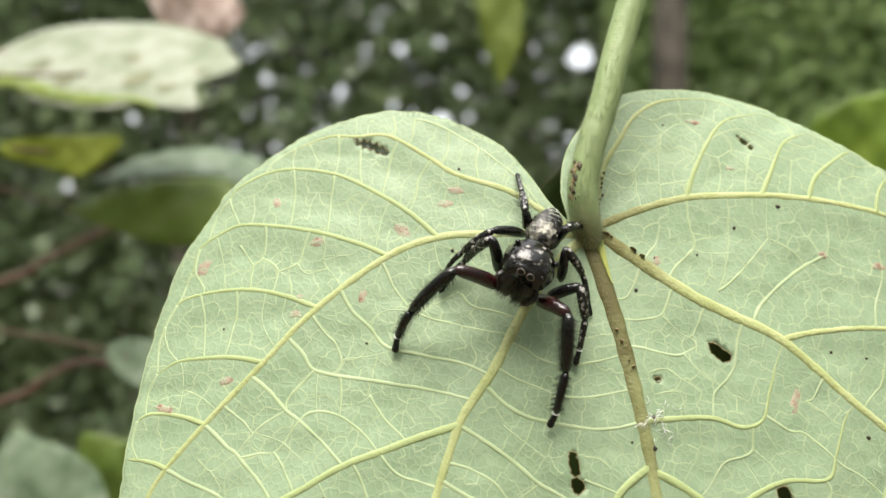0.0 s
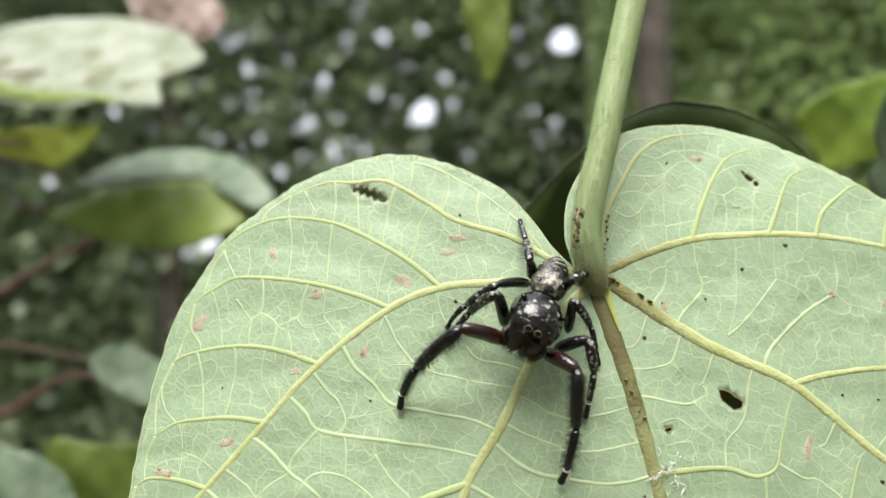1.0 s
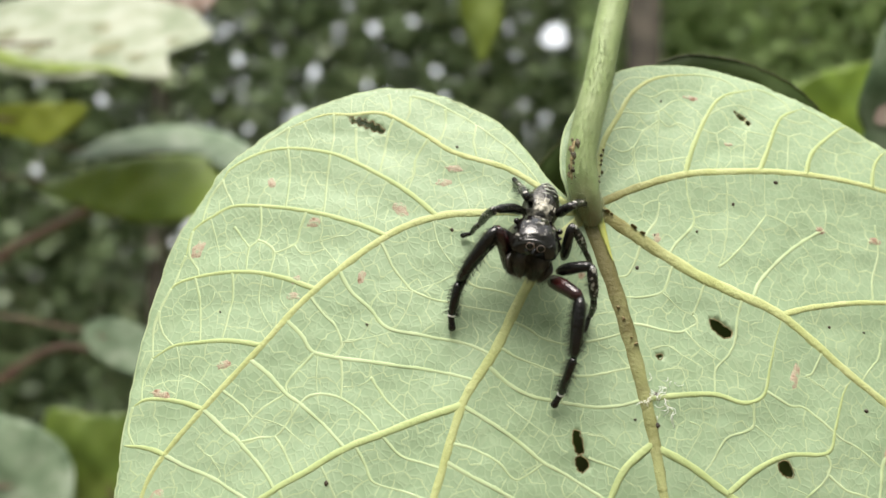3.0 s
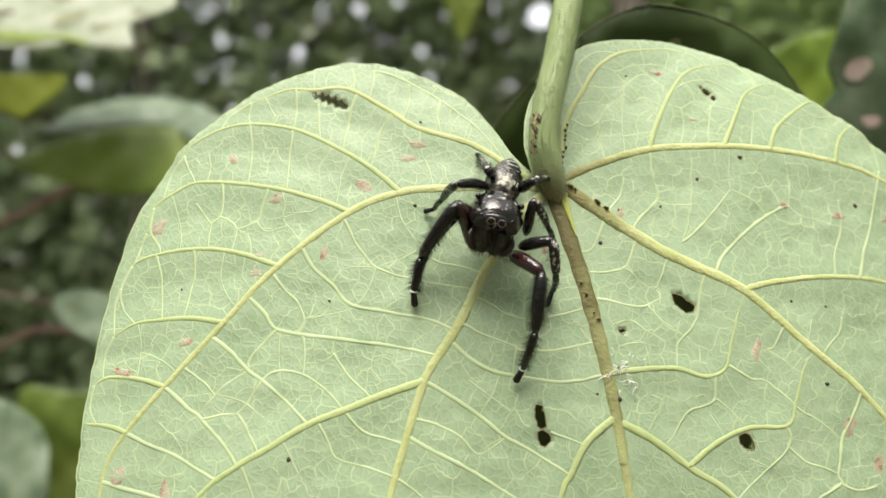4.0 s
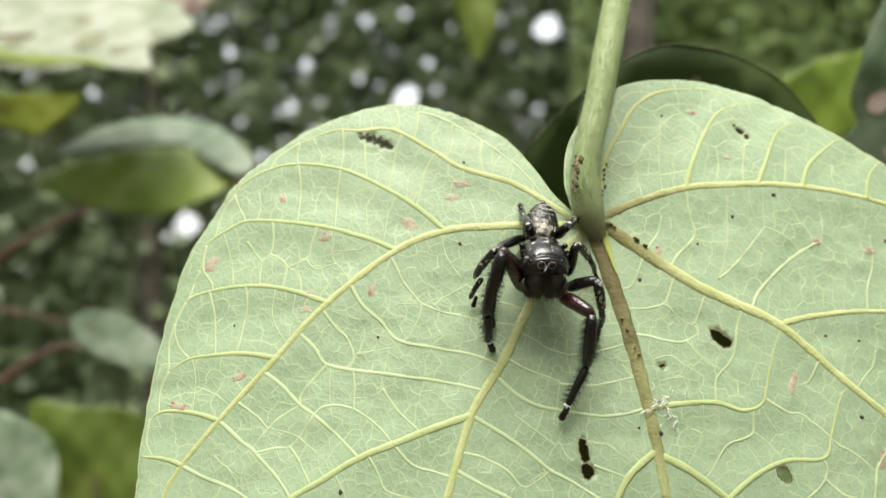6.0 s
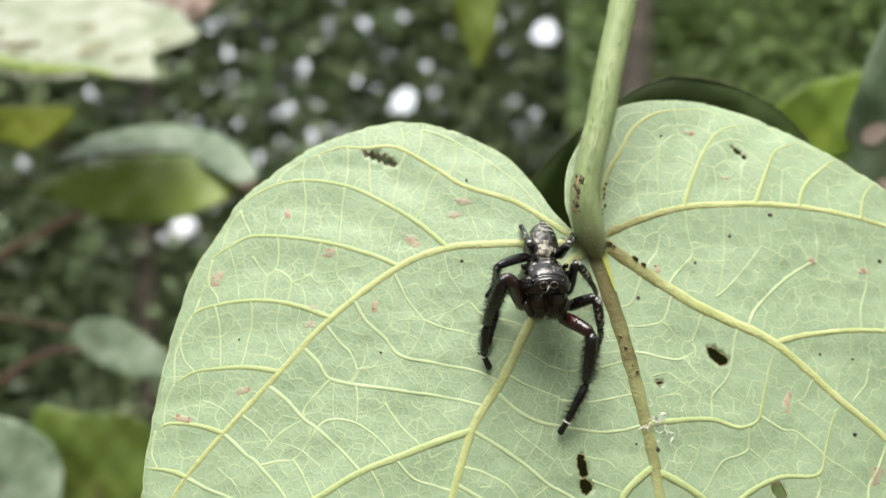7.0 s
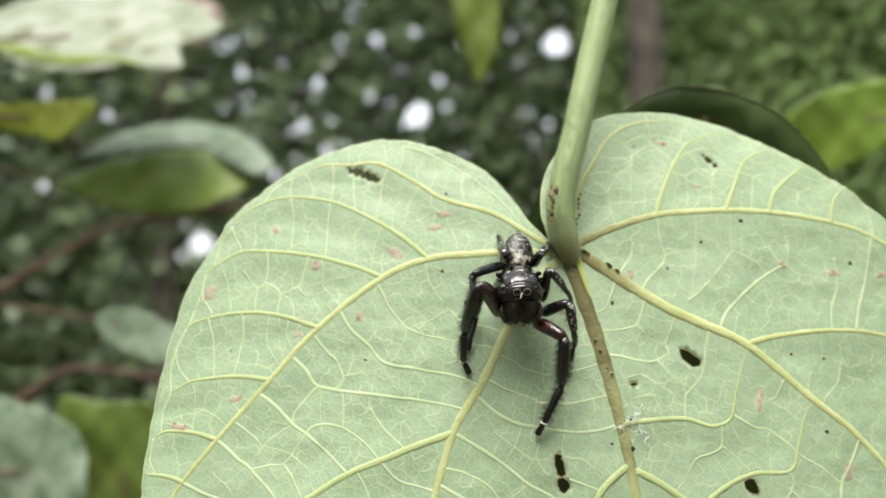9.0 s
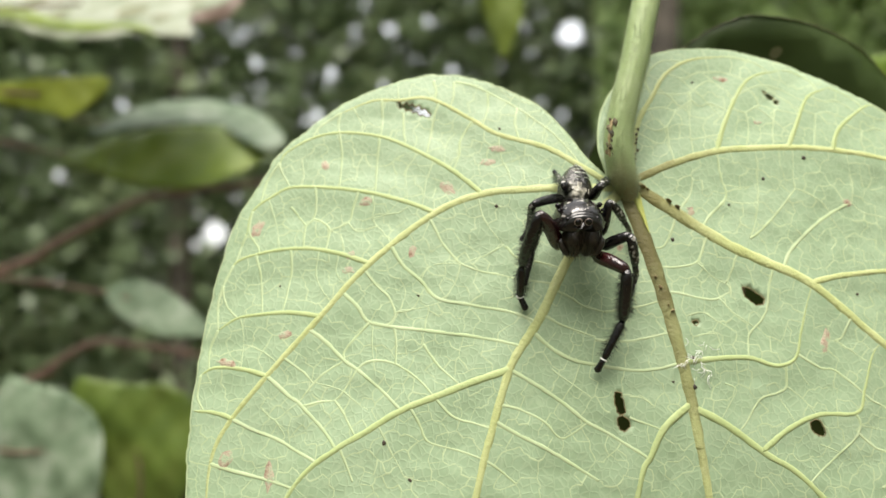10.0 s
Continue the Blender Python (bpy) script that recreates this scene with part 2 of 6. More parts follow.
def tube(path, radii, sides=8, flat=1.0, up=(0, 0, 1), caps=True):
    """Vertices and faces of a tube along path; flat squeezes it along up."""
    path, radii = np.array(path, float), np.array(radii, float)
    along = np.gradient(path, axis=0)
    along /= np.linalg.norm(along, axis=1)[:, None] + 1e-12
    across = np.cross(along, np.array(up, float))
    across /= np.linalg.norm(across, axis=1)[:, None] + 1e-12
    high = np.cross(across, along)
    verts, faces = [], []
    for i in range(len(path)):
        for k in range(sides):
            a = 2 * math.pi * k / sides
            verts.append(path[i] + radii[i] * (math.cos(a) * across[i] + flat * math.sin(a) * high[i]))
    for i in range(len(path) - 1):
        for k in range(sides):
            a, b = i * sides + k, i * sides + (k + 1) % sides
            faces.append((a, b, b + sides, a + sides))
    if caps:
        faces.append(tuple(range(sides))[::-1])
        faces.append(tuple(range((len(path) - 1) * sides, len(path) * sides)))
    return verts, faces


def inside(points, loop):
    """Which of the points (n x 2) lie inside a closed loop."""
    x, y = points[:, 0], points[:, 1]
    hit = np.zeros(len(points), bool)
    for (x0, y0), (x1, y1) in zip(loop, np.roll(loop, -1, axis=0)):
        if y0 != y1:
            hit ^= ((y0 > y) != (y1 > y)) & (x < (x1 - x0) * (y - y0) / (y1 - y0) + x0)
    return hit


def sheet(loop, holes=(), step=1.0, focus=None):
    """A flat sheet inside a loop, cut by holes, in small triangles: points (n x 2) and faces."""
    from mathutils.geometry import delaunay_2d_cdt
    lo, hi = loop.min(0), loop.max(0)
    gx, gy = np.meshgrid(np.arange(lo[0], hi[0], step), np.arange(lo[1], hi[1], step))
    gx[::2] += step / 2
    grid = np.stack([gx.ravel(), gy.ravel()], 1)
    grid = grid[inside(grid, loop)]
    for rim in (loop, *holes):
        near = np.min(np.linalg.norm(grid[:, None] - rim[None], axis=2), axis=1) if len(rim) < 400 else np.full(len(grid), 9.0)
        grid = grid[near > step * 0.35]
    points, edges = [tuple(g) for g in grid], []
    for rim in (loop, *holes):
        first = len(points)
        points += [tuple(q) for q in rim]
        edges += [(first + i, first + (i + 1) % len(rim)) for i in range(len(rim))]
    verts, _, faces, *_ = delaunay_2d_cdt([Vector(p) for p in points], edges, [], 0, 1e-5)
    verts = np.array([tuple(v) for v in verts])
    faces = np.array([f for f in faces if len(f) == 3])
    mid = verts[faces].mean(1)
    keep = inside(mid, loop)
    for rim in holes:
        keep &= ~inside(mid, rim)
    return verts, faces[keep]


def ragged(loop, amount, seed, steps=4):
    """A closed smooth outline through a few points, made uneven as a gnawed or torn edge is."""
    r = np.random.RandomState(seed)
    line = spline(loop, steps, closed=True)
    return line + r.uniform(-amount, amount, line.shape)


# ---- the leaf with the spider: millimetres in the leaf's own frame, u across, v up, h towards the viewer ----
LEAF_POSE = pose(0.012684, 0.087600, 1.007371, 76.330, 0.776, 3.187)
MM = 0.001


SWELLS = [(0.030, 11.3, 0.4), (0.030, 8.1, 2.1), (0.030, 6.7, 1.2), (0.028, 5.3, 2.8), (0.026, 4.1, 0.0), (0.026, 3.6, 1.7), (0.022, 2.7, 2.4), (0.020, 2.3, 0.8), (0.018, 1.9, 1.5), (0.016, 1.7, 2.9)]


def bulge(u, v):
    """The height of the leaf's sheet: gently cupped, with shallow swells between the veins."""
    far = np.minimum(np.hypot(u, v), 75.0) / (np.hypot(u, v) + 1e-9)
    a, b = u * far, v * far
    base = 1.11 - 0.0317 * u - 0.0308 * v - 0.00277 * a * a + 0.00064 * a * b - 0.00095 * b * b
    base = base - 0.0018 * np.maximum(-10 - v, 0) ** 2 * np.exp(-((u - 4) / 16) ** 2) * (b > -60)
    base = base - 0.006 * np.maximum(v - 1, 0) ** 2 / (1 + np.exp(-(u - 7) / 3.0))
    u1, v1 = np.atleast_1d(np.asarray(u, float)), np.atleast_1d(np.asarray(v, float))
    near = np.empty(len(u1))
    for i in range(0, len(u1), 2000):
        near[i:i + 2000] = np.sqrt(((u1[i:i + 2000, None] - VEIN_XY[None, :, 0]) ** 2 + (v1[i:i + 2000, None] - VEIN_XY[None, :, 1]) ** 2).min(1))
    sunk = 0.24 * (1 - np.exp(-(near / 2.2) ** 2))
    swell = sum(k * np.sin(6.283 / long * (u1 * math.cos(a) + v1 * math.sin(a)) + 5 * a) for k, long, a in SWELLS) * (1 - np.exp(-(near / 2.0) ** 2))
    out = base - sunk + swell
    return out if np.ndim(u) else out[0]


OUTLINE_LEFT = [(-2.7, 0.9), (-4.7, 3.1), (-6.5, 5.9), (-9.5, 9.5), (-13.0, 11.7), (-17.3, 13.5), (-21.6, 14.4), (-26.1, 13.8), (-30.5, 12.3), (-34.2, 10.4), (-38.5, 7.1), (-41.5, 4.2), (-43.7, 0.2),
                (-45.8, -3.6), (-47.4, -9.3), (-48.9, -18.4), (-49.4, -28.2), (-49.3, -33.7), (-47.8, -47), (-42, -65), (-30, -83), (-13, -99), (6, -109)]
OUTLINE_RIGHT = [(20, -116), (34, -105), (49, -90), (62, -73), (70, -54), (72, -36), (67, -18), (56, -3), (47, 3.2), (41.4, 6.9), (38.2, 9.4), (33.9, 11.9), (29.6, 14.2), (25.3, 16.1), (21.8, 17.5),
                 (18.4, 18.5), (14.9, 19.1), (10.8, 18.9), (6.7, 18.1), (3.3, 16.4), (0.4, 13.6), (-1.7, 10.6), (-2.8, 7.5), (-3.0, 4.0), (-2.4, 1.4), (-2.4, 0.5)]

HOLES = [
    ([(-26.9, 10.5), (-26.5, 10.7), (-26.2, 10.3), (-25.8, 10.6), (-25.4, 10.2), (-25.0, 10.4), (-24.7, 9.9), (-24.2, 10.1), (-23.9, 9.6), (-23.5, 9.7), (-23.1, 9.2), (-22.8, 9.0), (-23.0, 8.6), (-23.5, 8.7), (-23.8, 8.9), (-24.2, 8.8), (-24.5, 9.3), (-25.0, 9.2), (-25.3, 9.6), (-25.8, 9.5), (-26.1, 10.0), (-26.6, 9.9)], 0.06),
    ([(18.3, 13.1), (19.3, 12.5), (19.6, 12.2), (19.3, 11.9), (18.8, 12.1)], 0.05),
    ([(19.6, 11.9), (20.1, 11.7), (20.0, 11.3), (19.6, 11.4)], 0.04),
    ([(12.7, -12.3), (13.7, -12.5), (14.1, -12.9), (15.0, -13.4), (15.0, -14.1), (14.2, -14.3), (13.1, -13.6), (12.7, -13.0)], 0.09),
    ([(-2.7, -24.3), (-2.0, -24.2), (-1.8, -24.9), (-1.5, -26.2), (-2.1, -26.5), (-2.6, -25.8)], 0.09),
    ([(-2.4, -26.8), (-1.7, -26.7), (-1.1, -27.3), (-1.2, -28.0), (-1.9, -28.3), (-2.4, -27.6)], 0.09),
    ([(19.2, -27.1), (20.1, -26.9), (20.6, -27.6), (20.8, -28.4), (20.0, -28.6), (19.2, -28.0)], 0.09),
    ([(6.4, -16.4), (6.8, -16.8), (7.2, -16.5), (7.0, -16.2)], 0.04),
]


def on_leaf(points, lift=0.0):
    """Points (u, v) in millimetres on the leaf's sheet, in metres of the leaf's frame."""
    p = np.array(points, float)
    return np.stack([p[:, 0], p[:, 1], bulge(p[:, 0], p[:, 1]) + lift], 1) * MM


def make_leaf():
    loop = spline(OUTLINE_LEFT + OUTLINE_RIGHT, 9, closed=True)
    r = np.random.RandomState(5)
    # a crinkled margin
    normal = np.roll(loop, -1, 0) - np.roll(loop, 1, 0)
    normal = np.stack([normal[:, 1], -normal[:, 0]], 1) / (np.linalg.norm(normal, axis=1)[:, None] + 1e-9)
    loop = loop + normal * (r.uniform(-0.09, 0.09, len(loop)) + 0.04 * np.sin(np.arange(len(loop)) * 0.9))[:, None] * np.where((abs(loop[:, 0] + 2) < 11) & (loop[:, 1] > -1), 0.3, 1.0)[:, None]
    holes = leaf_holes
    verts, faces = sheet(loop, holes, 0.6)
    leaf = part_from("leaf", on_leaf(verts), faces, BLADE)
    flat = leaf.modifiers.new("thickness", "SOLIDIFY")
    flat.thickness, flat.offset = 0.00022, -1.0
    leaf.matrix_world = LEAF_POSE
    tagged(leaf, "large heart-shaped pale green leaf underside, gnawed with small holes", "leaf")
    for hole in holes:
        line = np.vstack([hole, hole[:1]])
        v, f = tube(on_leaf(line, 0.0), np.full(len(line), 0.055 * MM), 5, up=(0, 0, 1), caps=False)
        part_from("hole_rim", v, f, RIM, leaf, "browned rim of a gnawed hole")
    edge = np.vstack([loop, loop[:1]])
    v, f = tube(on_leaf(edge, -0.08), np.full(len(edge), 0.12 * MM), 5, caps=False)
    part_from("leaf_margin", v, f, VEIN_THIN, leaf, "thickened pale yellow-green leaf margin")
    return leaf


VEINS, VEIN_POINTS = [], []


def vein(name, points, thick, thin, material=None):
    """Notes a raised vein along a smooth line of a few points, tapering from thick to thin (radii in millimetres)."""
    line = spline(points, 9)
    r = np.random.RandomState(len(VEINS) + 40)
    wiggle = np.cumsum(r.normal(0, 0.008, line.shape), axis=0)
    wiggle -= np.linspace(0, 1, len(line))[:, None] * wiggle[-1]
    VEINS.append((name, line + wiggle, thick, thin, material or VEIN))


# palmate main veins, fanning out from the stalk
vein("main_vein", [(-0.2, -0.8), (-7.3, -0.9), (-11.5, -1.1), (-16.7, -1.6), (-22.2, -3.8), (-29.6, -9.7), (-35.0, -15.7), (-40.8, -22.3), (-44.3, -26.6), (-46.2, -30.0), (-46.8, -33.6), (-46.6, -40)], 0.62, 0.22)
vein("main_vein", [(-1.8, -0.4), (-5.3, 1.9), (-9.3, 4.3), (-14.7, 6.0), (-17.8, 8.0), (-22.8, 11.0), (-26.6, 11.0), (-29.8, 11.1), (-33.8, 9.6)], 0.48, 0.16)
vein("main_vein", [(-0.3, -0.9), (-3.7, -4.2), (-7.1, -9.2), (-10.4, -15.8), (-12.2, -18.7), (-14.0, -21.8), (-16.1, -28.7), (-17.4, -33.5), (-21, -50), (-22, -70)], 0.75, 0.35)
vein("main_vein", [(-0.3, -0.9), (1.4, -6.6), (3.2, -13.2), (4.7, -19.7), (5.7, -24.8), (6.3, -29.2), (7.0, -33.6), (11, -60), (20, -112)], 1.15, 0.3, VEIN_DARK)
vein("main_vein", [(0.7, -0.4), (4.3, -3.0), (10.4, -6.9), (15.3, -9.2), (20.8, -11.6), (28.0, -17.4), (36.5, -24.5), (50, -42), (60, -65)], 0.9, 0.32, VEIN_BROWN)
vein("main_vein", [(0.7, 0.1), (5.9, 2.5), (11.2, 4.2), (16.6, 4.9), (22.1, 5.3), (29.3, 5.1), (35.3, 4.3), (40.5, 2.9), (54, -4), (66, -20)], 0.55, 0.25, VEIN_BROWN)
vein("main_vein", [(0.5, 0.6), (1.7, 7.1), (3.9, 11.3), (5.9, 14.5), (9.3, 16.9), (14.2, 18.0)], 0.42, 0.18)
vein("vein_seam", [(0.95, -1.6), (1.35, -3.4), (1.75, -4.8), (2.15, -6.4)], 0.5, 0.06, SEAM)
# side veins
vein("side_vein", [(-16.7, -1.6), (-19.7, 1.1), (-23.8, 3.8), (-28.2, 6.0), (-33.3, 7.0), (-37.1, 6.5), (-40.2, 4.8), (-41.1, 3.3)], 0.36, 0.14, VEIN_SIDE)
vein("side_vein", [(-22.2, -3.8), (-25.4, -2.4), (-29.7, -1.1), (-34.1, -0.3), (-39.2, 0.1), (-41.6, -0.9), (-44.0, -2.7), (-44.5, -5.6)], 0.36, 0.14, VEIN_SIDE)
vein("side_vein", [(-29.6, -9.7), (-32.9, -8.5), (-36.3, -7.8), (-39.7, -7.7), (-43.1, -8.2), (-45.6, -9.1), (-46.8, -11.8)], 0.36, 0.14, VEIN_SIDE)
vein("side_vein", [(-35.0, -15.7), (-38.5, -15.2), (-41.5, -15.3), (-44.8, -15.7), (-47.0, -17.0)], 0.36, 0.14, VEIN_SIDE)
vein("side_vein", [(-40.8, -22.3), (-43.9, -21.5), (-47.0, -21.3), (-48.6, -22.1)], 0.36, 0.14, VEIN_SIDE)
vein("side_vein", [(-44.5, -26.8), (-46.8, -26.3), (-49.1, -26.1)], 0.36, 0.14, VEIN_SIDE)
vein("side_vein", [(-14.0, -21.8), (-17.3, -22.9), (-21.7, -24.6), (-25.7, -26.2), (-29.4, -28.4), (-32.7, -30.3), (-36.7, -33.6), (-42, -42)], 0.50, 0.30, VEIN_SIDE)
vein("side_vein", [(5.3, -25.6), (2.6, -27.9), (1.0, -30.9), (-0.2, -33.5), (-3, -46)], 0.50, 0.30, VEIN_SIDE)
vein("side_vein", [(6.5, -25.6), (10.3, -28.1), (13.8, -30.6), (18.5, -33.7), (28, -44)], 0.52, 0.30, VEIN_SIDE)
vein("side_vein", [(20.8, -11.3), (26.0, -10.3), (31.8, -9.6), (38.5, -9.7), (52, -12)], 0.42, 0.22, VEIN_BROWN)
vein("side_vein", [(11.0, 4.2), (12.9, 8.7), (15.5, 13.3), (17.7, 15.3), (21.7, 16.5)], 0.40, 0.10, VEIN_SIDE)
vein("side_vein", [(20.4, 5.3), (22.3, 9.5), (24.2, 12.7), (27.3, 14.3)], 0.40, 0.10, VEIN_SIDE)
vein("side_vein", [(25.9, 5.3), (27.5, 8.4), (31.1, 11.5), (32.8, 12.4)], 0.40, 0.10, VEIN_SIDE)
vein("side_vein", [(34.3, 4.4), (35.7, 7.7), (37.8, 9.7)], 0.40, 0.10, VEIN_SIDE)
vein("side_vein", [(4.5, -21.1), (8.3, -20.5), (12.6, -20.3), (15.7, -21.1), (18.0, -20.3), (18.9, -17.6), (19.7, -15.2), (20.8, -12.1)], 0.40, 0.10, VEIN_SIDE)
vein("side_vein", [(13.8, -29.7), (17.1, -27.6), (20.4, -26.3), (24.8, -26.0), (26.0, -23.4), (27.4, -19.8), (28.6, -18.3)], 0.40, 0.10, VEIN_SIDE)
# cross veins, thin and pale
vein("cross_vein", [(-41.1, 3.3), (-40.6, 2.1), (-39.5, 0.3)], 0.15, 0.09, VEIN_THIN)
vein("cross_vein", [(-38.3, 3.6), (-38.0, 1.9), (-38.0, 0.3)], 0.085, 0.045, VEIN_NET)
vein("cross_vein", [(-33.8, 7.0), (-33.4, 3.8), (-33.5, -0.0)], 0.15, 0.09, VEIN_THIN)
vein("cross_vein", [(-28.8, 5.8), (-29.1, 3.0), (-29.1, -0.7)], 0.15, 0.09, VEIN_THIN)
vein("cross_vein", [(-24.3, 3.8), (-25.0, 2.7), (-25.7, 1.2), (-25.3, -2.0)], 0.085, 0.045, VEIN_NET)
vein("cross_vein", [(-22.5, 2.5), (-23.3, 0.1), (-23.5, -2.4)], 0.085, 0.045, VEIN_NET)
vein("cross_vein", [(-19.8, 3.4), (-20.3, 2.3), (-20.5, 1.5)], 0.085, 0.045, VEIN_NET)
vein("cross_vein", [(-33.8, 9.6), (-34.0, 8.2), (-33.8, 7.0)], 0.15, 0.09, VEIN_THIN)
vein("cross_vein", [(-31.9, 9.6), (-31.1, 7.9), (-31.4, 6.7)], 0.085, 0.045, VEIN_NET)
vein("cross_vein", [(-28.9, 10.8), (-28.6, 8.4), (-28.9, 6.0)], 0.15, 0.09, VEIN_THIN)
vein("cross_vein", [(-26.1, 9.3), (-26.0, 6.9), (-25.8, 5.1)], 0.15, 0.09, VEIN_THIN)
vein("cross_vein", [(-22.0, 10.4), (-22.6, 7.5), (-23.0, 4.1)], 0.15, 0.09, VEIN_THIN)
vein("cross_vein", [(-17.7, 8.0), (-19.2, 5.4), (-19.4, 3.4), (-20.1, 1.6)], 0.15, 0.09, VEIN_THIN)
vein("cross_vein", [(-15.2, 4.4), (-14.1, 2.1), (-12.9, -0.7)], 0.085, 0.045, VEIN_NET)
vein("cross_vein", [(-22.5, 13.6), (-22.2, 12.1), (-22.3, 11.1)], 0.15, 0.09, VEIN_THIN)
vein("cross_vein", [(-20.0, 13.2), (-20.0, 11.7), (-20.1, 10.3)], 0.15, 0.09, VEIN_THIN)
vein("cross_vein", [(-20.3, 13.4), (-17.8, 12.7), (-14.6, 11.0), (-12.1, 9.3), (-8.7, 6.5), (-6.5, 3.9), (-5.3, 2.2)], 0.15, 0.09, VEIN_THIN)
vein("cross_vein", [(-15.9, 11.5), (-15.9, 9.9), (-16.0, 8.3)], 0.15, 0.09, VEIN_THIN)
vein("cross_vein", [(-12.4, 9.5), (-12.8, 7.5), (-12.4, 6.0)], 0.15, 0.09, VEIN_THIN)
vein("cross_vein", [(-9.0, 7.2), (-9.4, 6.3), (-9.7, 5.3)], 0.085, 0.045, VEIN_NET)
vein("cross_vein", [(-17.8, 13.1), (-16.8, 12.5), (-16.0, 11.6)], 0.085, 0.045, VEIN_NET)
vein("cross_vein", [(-26.8, 13.1), (-26.8, 12.2), (-26.8, 11.1)], 0.085, 0.045, VEIN_NET)
vein("cross_vein", [(-36.3, -0.3), (-36.2, -2.4), (-36.5, -4.0), (-37.3, -4.8), (-37.4, -6.2), (-37.4, -7.6)], 0.15, 0.09, VEIN_THIN)
vein("cross_vein", [(-39.3, -2.3), (-38.4, -3.4), (-37.3, -4.8)], 0.15, 0.09, VEIN_THIN)
vein("cross_vein", [(-36.5, -4.0), (-35.5, -4.4), (-34.5, -5.5), (-34.8, -7.8)], 0.15, 0.09, VEIN_THIN)
vein("cross_vein", [(-34.5, -5.5), (-33.1, -6.2), (-32.6, -8.4)], 0.085, 0.045, VEIN_NET)
vein("cross_vein", [(-31.3, -0.9), (-31.8, -2.9), (-32.3, -4.6), (-34.5, -5.5)], 0.15, 0.09, VEIN_THIN)
vein("cross_vein", [(-32.3, -4.6), (-31.3, -5.7), (-29.5, -5.5)], 0.085, 0.045, VEIN_NET)
vein("cross_vein", [(-29.7, -1.1), (-29.3, -2.9), (-29.5, -4.2), (-28.3, -5.8), (-27.2, -7.0)], 0.085, 0.045, VEIN_NET)
vein("cross_vein", [(-41.8, -1.9), (-41.1, -4.2), (-40.7, -5.5), (-40.5, -7.7)], 0.085, 0.045, VEIN_NET)
vein("cross_vein", [(-29.5, -4.2), (-27.1, -3.7), (-25.6, -3.9)], 0.085, 0.045, VEIN_NET)
vein("cross_vein", [(-44.0, -2.7), (-44.2, -5.3), (-42.9, -7.3), (-42.9, -8.2)], 0.15, 0.09, VEIN_THIN)
vein("cross_vein", [(-38.8, -7.7), (-38.7, -10.2), (-39.0, -12.3), (-39.4, -15.2)], 0.15, 0.09, VEIN_THIN)
vein("cross_vein", [(-43.1, -8.2), (-42.5, -10.1), (-42.2, -12.0), (-41.8, -15.3)], 0.15, 0.09, VEIN_THIN)
vein("cross_vein", [(-42.3, -11.8), (-41.1, -10.9), (-40.8, -9.8)], 0.085, 0.045, VEIN_NET)
vein("cross_vein", [(-45.7, -9.4), (-46.8, -11.8), (-46.3, -14.0), (-45.0, -15.5)], 0.15, 0.09, VEIN_THIN)
vein("cross_vein", [(-35.7, -8.4), (-35.8, -10.9), (-35.0, -12.7), (-34.1, -13.8)], 0.085, 0.045, VEIN_NET)
vein("cross_vein", [(-33.2, -8.6), (-33.5, -10.0), (-33.6, -11.5)], 0.085, 0.045, VEIN_NET)
vein("cross_vein", [(-47.0, -17.0), (-47.8, -19.0), (-47.8, -21.2)], 0.15, 0.09, VEIN_THIN)
vein("cross_vein", [(-42.4, -18.8), (-40.6, -20.2), (-39.3, -21.2)], 0.085, 0.045, VEIN_NET)
vein("cross_vein", [(-44.5, -15.6), (-43.9, -17.9), (-43.9, -21.4)], 0.085, 0.045, VEIN_NET)
vein("cross_vein", [(-48.6, -22.1), (-48.8, -24.5), (-47.9, -26.1)], 0.15, 0.09, VEIN_THIN)
vein("cross_vein", [(-32.1, -13.4), (-30.7, -14.9), (-29.1, -16.6), (-23.1, -17.5), (-16.5, -18.4), (-12.2, -19.5)], 0.22, 0.15, VEIN_THIN)
vein("cross_vein", [(-27.1, -8.1), (-25.7, -10.0), (-23.8, -11.7), (-21.9, -13.8), (-18.0, -14.6), (-13.9, -15.4), (-11.3, -16.4)], 0.22, 0.15, VEIN_THIN)
vein("cross_vein", [(-30.1, -10.7), (-28.5, -12.5), (-27.3, -13.7), (-26.6, -15.5), (-27.1, -16.8)], 0.15, 0.09, VEIN_THIN)
vein("cross_vein", [(-22.4, -4.9), (-21.5, -7.1), (-20.1, -9.0), (-19.2, -9.9), (-16.8, -10.8), (-13.9, -11.4), (-9.0, -12.5)], 0.15, 0.09, VEIN_THIN)
vein("cross_vein", [(-17.2, -3.1), (-16.4, -4.9), (-15.1, -6.8), (-14.1, -7.9)], 0.085, 0.045, VEIN_NET)
vein("cross_vein", [(-14.1, -7.9), (-12.8, -9.2), (-10.4, -9.8), (-8.0, -10.3)], 0.15, 0.09, VEIN_THIN)
vein("cross_vein", [(-23.7, -11.8), (-23.2, -10.6), (-21.9, -9.9), (-19.3, -9.9)], 0.085, 0.045, VEIN_NET)
vein("cross_vein", [(-19.3, -9.9), (-19.8, -11.7), (-20.9, -13.9)], 0.085, 0.045, VEIN_NET)
vein("cross_vein", [(-15.1, -8.4), (-16.8, -9.0), (-19.1, -9.9)], 0.085, 0.045, VEIN_NET)
vein("cross_vein", [(-26.2, -15.6), (-24.6, -14.9), (-23.8, -13.4), (-23.2, -12.4)], 0.085, 0.045, VEIN_NET)
